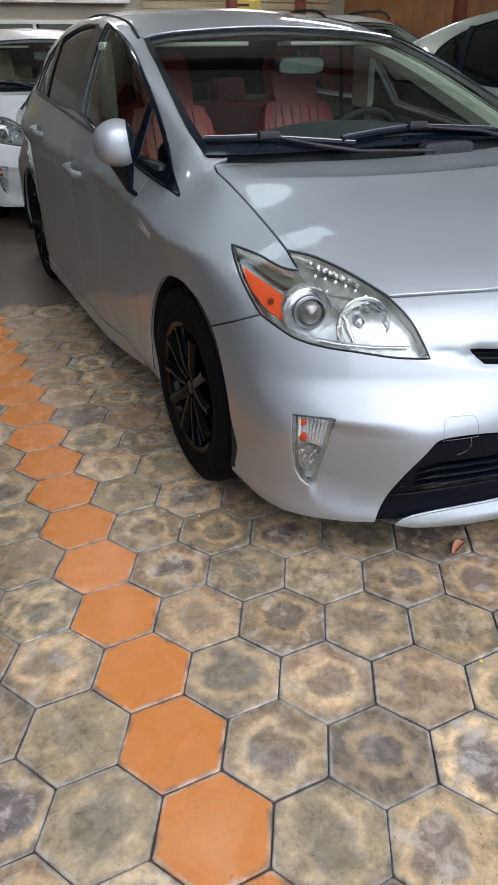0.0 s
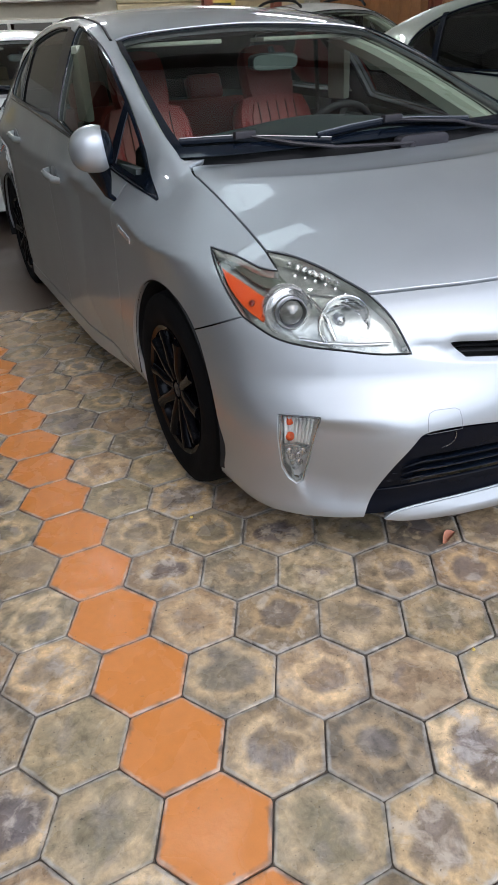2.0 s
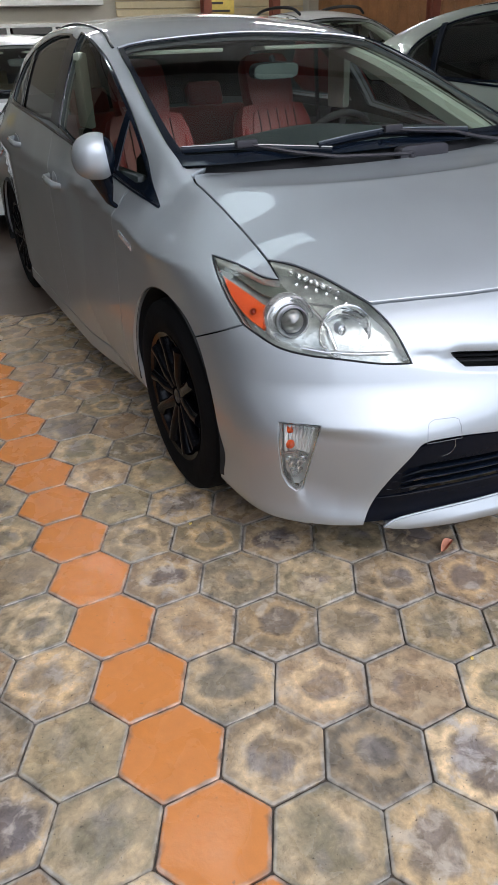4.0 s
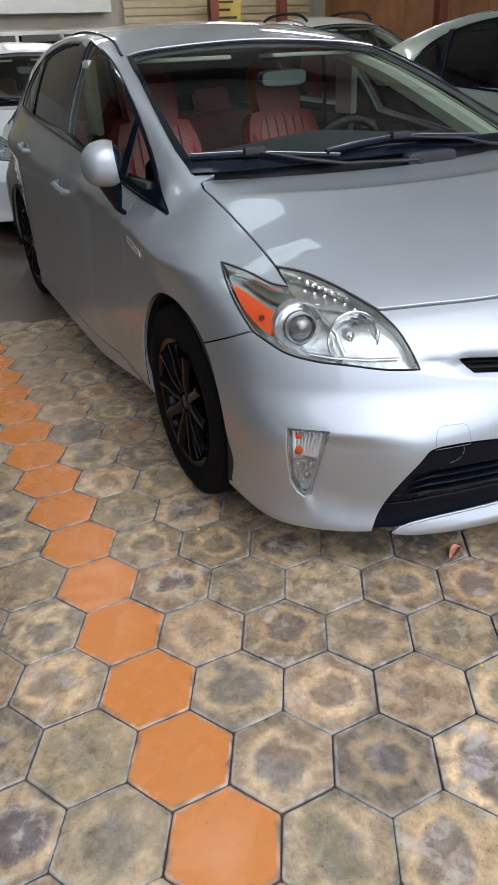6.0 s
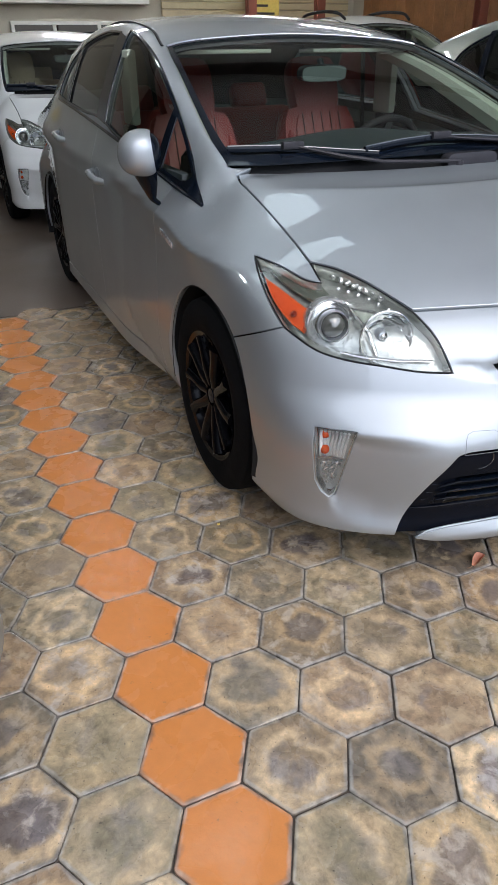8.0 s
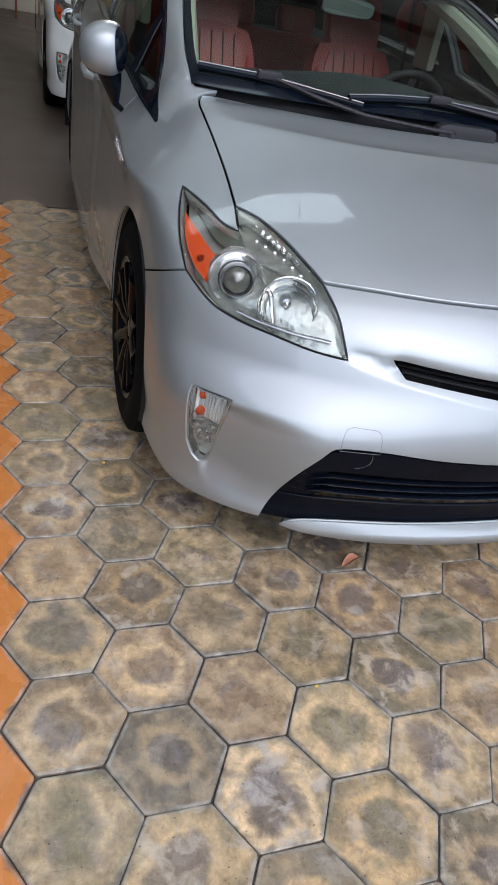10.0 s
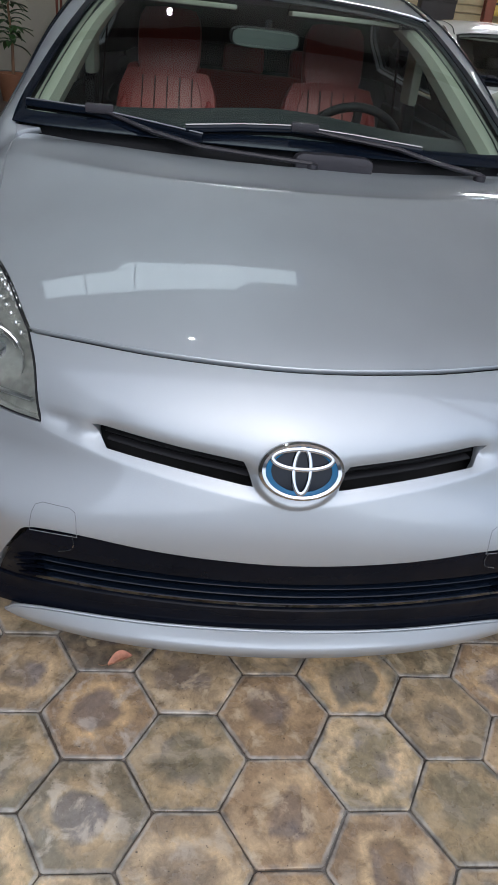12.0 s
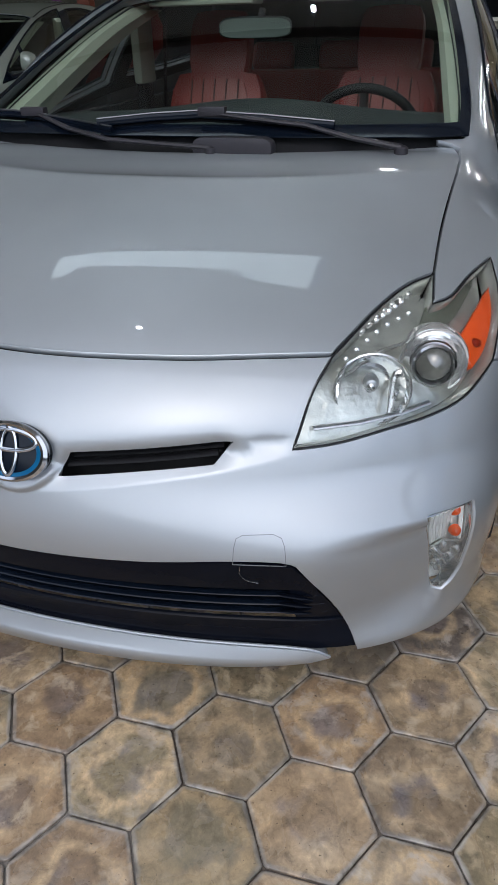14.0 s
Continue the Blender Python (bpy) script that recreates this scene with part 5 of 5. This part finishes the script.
def car_seat(x, y, name="front_seat"):
    lean = Matrix.Translation((x, y, .55)) @ Matrix.Rotation(radians(-20), 4, "X")
    back_ = part(name, moved(cushion(.43, .52, .15), lean), RED_LEATHER, car, "red leather front seat with pleated back")
    part("seat_base", box(x - .24, x + .24, y - .50, y + .05, .42, .56, .05, 3), RED_LEATHER, back_)
    part("pleated_panel", moved(cushion(.31, .44, .12), lean @ Matrix.Translation((0, -.026, .045))), BLUSH_LEATHER, back_, "pale pleated red leather")
    for k in range(5):
        px = -.104 + .052 * k
        line = [(px * (.98 if h > .4 else 1), -.0265 - .06 * math.sqrt((1 - .28 * (px / .155) ** 2) * (1 - .2 * ((h - .265) / .22) ** 2)), h) for h in (.06, .15, .25, .35, .42, .46, .482)]
        part("seam", moved(tube(line, .0032, 6), lean), DARK_SEAM, back_)
    part("headrest", moved(cushion(.262, .235, .11), lean @ Matrix.Translation((0, -.015, .515))), RED_LEATHER, back_, "tall red leather headrest")
    for s in (-1, 1):
        part("headrest_post", moved(tube([(s * .06, 0, .48), (s * .06, -.01, .58)], .006, 8), lean), CHROME, back_)
        part("bolster", moved(tube([(s * .190, -.05, .06), (s * .195, -.070, .22), (s * .170, -.050, .42)], [.05, .05, .012], 10), lean), RED_LEATHER, back_)


car_seat(-.355, 2.14)
car_seat(.345, 2.20)
rear = part("rear_seat", moved(box(-.62, .62, -.08, .08, 0, .52, .06, 3), Matrix.Translation((0, 3.02, .52)) @ Matrix.Rotation(radians(-22), 4, "X")), RED_LEATHER, car, "dark red leather rear bench")
for x in (-.36, 0, .36):
    part("rear_headrest", moved(box(-.11, .11, -.05, .05, .52, .66, .035, 3), Matrix.Translation((x, 3.02, .52)) @ Matrix.Rotation(radians(-22), 4, "X")), RED_LEATHER, rear)
for s in (-1, 1):
    part("door_card", box(s * .77 - .02, s * .77 + .02, 1.15, 3.1, .3, .95, .015), DASH, car)
    belt = [(s * .60, 2.33, 1.30), (s * .63, 2.36, 1.05), (s * .66, 2.36, .60)]
    part("seat_belt", tube(belt, .020, 6, flat=.15), BLACK, car)
    part("inner_pillar", box(s * .655 - .02, s * .655 + .02, 2.12, 2.27, 1.02, 1.31, .015), CREAM, car, "cream centre pillar lining")
    part("pillar_foot", box(s * .665 - .022, s * .665 + .022, 2.165, 2.255, .80, 1.018, .012), BLACK, car)
for s in (-1, 1):
    part("sun_visor", box(min(s * .10, s * .50), max(s * .10, s * .50), 1.93, 2.07, 1.288, 1.304, .006), CREAM, car, "cream sun visor folded up")
part("parcel_shelf", box(-.60, .60, 3.15, 4.10, .94, .985, .01), DASH, car)
part("tailgate_trim", box(-.60, .60, 4.02, 4.06, .86, 1.10, .01), DASH, car)
part("centre_console", box(-.12, .12, 1.5, 2.3, .3, .62, .04), DASH, car)

# ---- other parked cars: the same build, other paint ----
def parked_car(name, label, m, coat_material, scale=(1, 1, 1), rails=False, cloth=GREY_CLOTH, cloth_name="grey cloth"):
    c = copy_thing(car, m @ Matrix.Diagonal((*scale, 1)))
    c.scale = scale
    c.name = name
    tagged(c, label, "car", "parked cars")
    for o in c.children_recursive:
        if o.type == "MESH" and o.data.materials and o.data.materials[0] == SILVER:
            o.material_slots[0].link = "OBJECT"
            o.material_slots[0].material = coat_material
            if "silver" in o.keys():
                del o["silver"]
        if o.type == "MESH" and o.data.materials and o.data.materials[0] in (RED_LEATHER, BLUSH_LEATHER):
            o.material_slots[0].link = "OBJECT"
            o.material_slots[0].material = cloth
        if "label" in o.keys():
            o["label"] = o["label"].replace("silver", "painted").replace("pale pleated red leather", "pleated " + cloth_name).replace("dark red leather", cloth_name).replace("red leather", cloth_name)
    if rails:
        for s in (-1, 1):
            pts = [(s * .52, 2.05, 1.40), (s * .54, 2.25, 1.47), (s * .54, 2.8, 1.50), (s * .53, 3.3, 1.47), (s * .52, 3.5, 1.38)]
            part("roof_rail", tube([tuple(v) for v in spline(pts, .06)], .017, 8), BLACK, c, "black roof rail")
    return c


parked_car("parked_hatchback", "white car parked close behind the silver hatchback", pose(-.06, 5.02, 0), WHITE_PAINT, (1.0, 1.0, 1.06), cloth=BEIGE_CLOTH, cloth_name="beige cloth")
parked_car("parked_saloon", "grey-green car with dark windows parked alongside", pose(2.38, -.35, 0), GREY_PAINT, (1.0, 1.0, 1.03))
parked_car("parked_hatchback", "white car parked behind the grey-green one", pose(2.75, 4.7, 0), WHITE_PAINT)
parked_car("parked_estate", "white tall car with black roof rails", pose(5.0, 7.0, 0, 0, 0, 0), WHITE_PAINT, (1.06, 1.0, 1.24), rails=True)
parked_car("parked_hatchback", "grey silver car parked at a slant close to the tiles' edge", pose(-2.25, -.40, 0, 0, 0, 20), GREY_SILVER)
parked_car("parked_saloon", "grey car with dark windows parked by the far side", pose(-3.6, 3.4, 0), GREY_PAINT)

# ---- back of the yard ----
FASCIA = surface("white_fascia", (0.72, 0.70, 0.64), 0.6, vary=0.08, scale=2)
BROWN = surface("brown_board", (0.22, 0.12, 0.06), 0.6, vary=0.25, scale=5)
DARK_BOX = surface("dark_box", (0.03, 0.025, 0.025), 0.6, vary=0.3)
BEIGE = surface("beige_shutter", (0.55, 0.45, 0.27), 0.5, vary=0.1)
YELLOW = surface("yellow_board", (0.62, 0.45, 0.10), 0.6, vary=0.15, scale=20)
DARK_PANE = glass("dark_window_glass", (0.10, 0.10, 0.10), 1.5)
tagged(part("trim_fascia", box(-7.4, 2.9, 13.55, 13.85, 2.16, 2.75, .01), FASCIA, smooth=False), "white painted beam above the back wall", "beam", kind="structure")
win = thing("window_1", "white-framed window with dark panes in the back wall", "window")
win["kind"] = "structure"
for x0, x1 in ((.45, 1.12), (1.17, 1.95), (2.0, 2.75)):
    part("pane", box(x0, x1, 13.84, 13.85, 1.22, 1.84), DARK_PANE, win, smooth=False)
for b_ in ((.38, 2.82, 1.84, 1.90), (.38, 2.82, 1.16, 1.22)):
    part("window_frame", box(b_[0], b_[1], 13.80, 13.89, b_[2], b_[3], .006), FASCIA, win, smooth=False)
for x in (.38, 1.12, 1.945, 2.75):
    part("window_frame", box(x, x + .06, 13.80, 13.89, 1.222, 1.838, .006), FASCIA, win, smooth=False)
# the last two, at y -1.2, are unseen: added as shapes for paint reflections
for x, y in ((4.45, 12.4), (5.75, 12.2), (7.0, 9.2), (-4.0, 8.2), (-4.7, -1.2), (3.9, -1.2)):
    c = thing("steel_column", "rust-red painted steel column holding the roof", "column", "roof columns")
    c.location = (x, y, 0)
    part("shaft", box(-.02, .02, -.07, .07, -.022, 5.95), STEEL_RED, c, smooth=False)
    for s in (-1, 1):
        part("flange", box(-.08, .08, s * .07 - .008, s * .07 + .008, -.022, 5.95), STEEL_RED, c, smooth=False)
    part("base_plate", box(-.14, .14, -.14, .14, -.024, -.006), STEEL_RED, c, smooth=False)
shut = thing("roller_shutter", "beige ribbed roller shutter at the back", "shutter")
for k in range(24):
    part("slat", box(3.2, 7.3, 13.78, 13.82, .02 + k * .13, .02 + k * .13 + .122, .012, 1), BEIGE, shut)
board = thing("notice_board", "yellow notice board with dark lines", "board")
part("panel", box(4.75, 5.4, 13.2, 13.24, 1.7, 2.5, .006), YELLOW, board)
for k in range(5):
    part("bar", box(4.82, 5.3 - .07 * (k % 3), 13.19, 13.198, 2.38 - k * .13, 2.42 - k * .13), DARK_BOX, board, smooth=False)
for s in (4.8, 5.35):
    part("leg", box(s - .02, s + .02, 13.22, 13.25, -.022, 1.72), STEEL_RED, board, smooth=False)


PLANK = surface("rusty_brown_plank", (0.33, 0.15, 0.055), 0.6, vary=0.3, scale=4, fine=30, bump=0.3)
clad = thing("plank_panel", "rusty brown plank panel on the side wall", "panel")
for k in range(26):
    part("plank", box(7.43, 7.48, 5.6 + k * .30, 5.6 + k * .30 + .288, .02, 2.75 + .03 * (k % 3), .006, 1), PLANK, clad)


def storage_rack(x, y, items):
    r = thing("storage_rack", "steel rack with brown boards against the wall", "rack", "racks")
    r.location = (x, y, -.022)
    for z in (.35, .85, 1.3):
        part("shelf", box(-.8, .8, -.22, .22, z - .015, z + .015, .003), BROWN, r)
    for sx in (-.78, .78):
        for sy in (-.2, .2):
            part("upright", box(sx - .018, sx + .018, sy - .018, sy + .018, 0, 1.5), STEEL_RED, r, smooth=False)
    for (dx, z, w, h, mt, lab, cat) in items:
        b = thing("storage_box", lab, cat, "stored boxes")
        b.location = (x + dx, y, z + .015 - .022)
        part("carton", box(-w / 2, w / 2, -.15, .15, 0, h, .01), mt, b)
        part("lid", box(-w / 2 - .008, w / 2 + .008, -.158, .158, h - .05, h + .006, .006), mt, b)


storage_rack(3.5, 12.9, [(-.45, 1.3, .5, .32, BROWN, "brown cardboard box on the rack", "box"), (.2, 1.3, .6, .55, DARK_BOX, "large dark box on the rack", "box"), (-.2, .85, .5, .3, DARK_BOX, "dark box on the middle shelf", "box")])
storage_rack(-1.9, 12.8, [(-.4, .85, .4, .3, BROWN, "brown box on the middle shelf", "box"), (.3, .85, .5, .26, DARK_BOX, "dark box on the middle shelf", "box"), (0, .35, .6, .3, BROWN, "wide brown box on the low shelf", "box"), (.1, 1.3, .5, .3, YELLOW, "yellow box on the top shelf", "box")])

PURPLE = surface("purple_cloth", (0.16, 0.03, 0.17), 0.8, vary=0.25, scale=12, bump=0.4)
storage_rack(-4.30, 9.15, [(.35, .85, .5, .3, BROWN, "brown box on the middle shelf", "box")])
bag = thing("cloth_bundle", "crumpled purple cloth bundle on a rack", "bundle")
bag.location = (-4.85, 9.05, 1.293)
lump_rng = random.Random(8)
bm = bmesh.new()
bmesh.ops.create_icosphere(bm, subdivisions=3, radius=1)
for v in bm.verts:
    k = 1 + .10 * math.sin(5 * v.co.x + 3 * v.co.z) + .08 * math.sin(7 * v.co.y - 4 * v.co.z) + lump_rng.uniform(-.03, .03)
    v.co = Vector((v.co.x * .17 * k, v.co.y * .13 * k, max(0, .12 + v.co.z * .15 * k)))
part("cloth", bm, PURPLE, bag)

# leafy plant in a clay pot by the back wall
LEAF_GREEN = surface("plant_leaf", (0.05, 0.11, 0.03), 0.45, vary=0.35, scale=8)
CLAY = surface("clay_pot", (0.28, 0.12, 0.06), 0.75, vary=0.2, bump=0.3)
plant = thing("potted_plant", "tall green leafy plant in a clay pot", "plant")
plant.location = (-2.75, 9.6, -.002)
part("pot", lathe([(0, .001), (0, .15), (.30, .21), (.34, .215), (.34, .19), (.28, .18), (.26, .001)], 28, "Z"), CLAY, plant)
part("stem", tube([(0, 0, .25), (.02, .01, .7), (-.01, .03, 1.1), (.03, 0, 1.45)], [.022, .018, .014, .008], 8), BROWN, plant)
leaf_rng = random.Random(21)
for k in range(70):
    z_ = leaf_rng.uniform(.65, 1.55)
    a_ = leaf_rng.uniform(0, 2 * math.pi)
    ln_ = leaf_rng.uniform(.16, .28) * (1.25 - .35 * z_)
    bm = bmesh.new()
    rows_ = []
    for j in range(6):
        u_ = j / 5
        w_ = .045 * math.sin(math.pi * (.06 + .92 * u_)) ** .8
        rows_.append([bm.verts.new((.03 + ln_ * u_, s_ * w_, .06 * u_ - .13 * u_ * u_ + .012 * abs(s_))) for s_ in (-1, 0, 1)])
    for r0, r1 in zip(rows_, rows_[1:]):
        for j in range(2):
            bm.faces.new((r0[j], r0[j + 1], r1[j + 1], r1[j]))
    part("leaf", moved(bm, Matrix.Translation((0, 0, z_)) @ Matrix.Rotation(a_, 4, "Z") @ Matrix.Rotation(leaf_rng.uniform(-.5, .2), 4, "Y")), LEAF_GREEN, plant)

# ---- a fallen leaf and crumbs on the tiles ----
LEAF = surface("dry_leaf", (0.50, 0.22, 0.13), 0.6, vary=0.3, scale=40)
leaf = thing("dry_leaf", "curled dry reddish leaf lying on the tiles", "leaf")
leaf.matrix_basis = pose(-.322, .075, .001, 0, 0, 20)
bm = bmesh.new()
rows_ = []
for k in range(9):
    t = k / 8
    w = .013 * math.sin(math.pi * (0.08 + 0.9 * t)) ** 0.8
    rows_.append([bm.verts.new((-.028 + .056 * t, u * w, .004 + .020 * (u * u) * math.sin(math.pi * t) + .010 * t * t)) for u in (-1, -.5, 0, .5, 1)])
for r0, r1 in zip(rows_, rows_[1:]):
    for j in range(4):
        bm.faces.new((r0[j], r0[j + 1], r1[j + 1], r1[j]))
part("blade", bm, LEAF, leaf)
part("stem", tube([(-.028, 0, .004), (-.040, .003, .002), (-.048, .008, .002)], .001, 6), BROWN, leaf)
crumb_rng = random.Random(3)
for x, y in ((-.93, .56), (.62, -.40), (-.55, -.28)):
    b = thing("crumb", "tiny pale fleck of debris on the tiles", "debris", "floor debris")
    b.location = (x, y, 0)
    bmx = bmesh.new()
    bmesh.ops.create_icosphere(bmx, subdivisions=2, radius=.005)
    for v in bmx.verts:
        v.co *= crumb_rng.uniform(.7, 1.2)
        v.co.z = max(0, v.co.z * .6 + .0015)
    part("grain", bmx, YELLOW, b)

# ---- floor tiles ----
TILE, LAT = 0.213, Matrix.Translation((-1.272, -0.173, 0)) @ Matrix.Rotation(radians(0.6), 4, "Z")
TILE_MAT, TILE_FAR, ORANGE_MAT = tile_material("cement_tile", False), tile_material("cement_tile_far", True), tile_material("orange_tile", False, (0.56, 0.205, 0.045))
ORANGE_FAR = tile_material("orange_tile_far", True, (0.56, 0.205, 0.045))


def tile_geometry():
    r = (TILE - 0.0028) / math.sqrt(3)
    verts, faces = [], []
    for z, s in ((-0.0075, 1.0), (-0.002, 1.0), (-0.0006, 0.988), (0.0, 0.965)):
        for k in range(6):
            for d in (-0.03, 0.03):  # slightly blunted corners
                a = radians(60 * k) + d
                rr = r * s * (1 - 0.012)
                verts.append((rr * math.cos(a) / math.cos(d) * 0.995, rr * math.sin(a) / math.cos(d) * 0.995, z))
    for j in range(3):
        for k in range(12):
            faces.append((j * 12 + k, j * 12 + (k + 1) % 12, (j + 1) * 12 + (k + 1) % 12, (j + 1) * 12 + k))
    faces.append(tuple(range(36, 48)))
    return verts, faces


def tile_mesh(name, places, material):
    v0, f0 = tile_geometry()
    verts, faces, uvs = [], [], []
    for m in places:
        n = len(verts)
        verts += [tuple(m @ Vector(v)) for v in v0]
        faces += [tuple(i + n for i in f) for f in f0]
        uvs += [v0[i][:2] for f in f0 for i in f]
    me = bpy.data.meshes.new(name)
    me.from_pydata(verts, [], faces)
    lay = me.uv_layers.new(name="UVMap")
    lay.data.foreach_set("uv", [c for uv in uvs for c in uv])
    me.materials.append(material)
    return me


rng = random.Random(5)
grey_me, orange_me = tile_mesh("tile", [Matrix()], TILE_MAT), tile_mesh("tile", [Matrix()], ORANGE_MAT)
far, far_orange = [], []
for i in range(-13, 28):
    for j in range(-18, 18):
        c = LAT @ Vector((i * TILE * math.sqrt(3) / 2, (j + (i % 2) * 0.5) * TILE, 0))
        if not (-3.35 < c.x < 3.55 and -3.55 < c.y < 2.97):
            continue
        turn = Matrix.Rotation(radians(0.6 + 60 * rng.randrange(6) + rng.uniform(-0.8, 0.8)), 4, "Z")
        jig = Matrix.Translation((c.x + rng.uniform(-.0015, .0015), c.y + rng.uniform(-.0015, .0015), rng.uniform(-.0012, .0008)))
        tip = Matrix.Rotation(rng.uniform(-.006, .006), 4, "X") @ Matrix.Rotation(rng.uniform(-.006, .006), 4, "Y")
        m = jig @ tip @ turn
        near = (-1.95 < c.x < 1.55 and -1.0 < c.y < 0.85) or (-2.0 < c.x < -0.75 and 0.8 < c.y < 2.4)
        if near:
            ob = new("tile", orange_me if i == 0 else grey_me)
            ob.matrix_basis = m
            ob.parent = slab
            if i == 0:
                ob["label"] = "plain orange cement tile"
        else:
            (far_orange if i == 0 else far).append(m)
for nm, lst, mt in (("far_tiles", far, TILE_FAR), ("far_orange_tiles", far_orange, ORANGE_FAR)):
    ob = link_mesh(nm, tile_mesh(nm, lst, mt), None, slab)
    tagged(ob, kind="stuff")
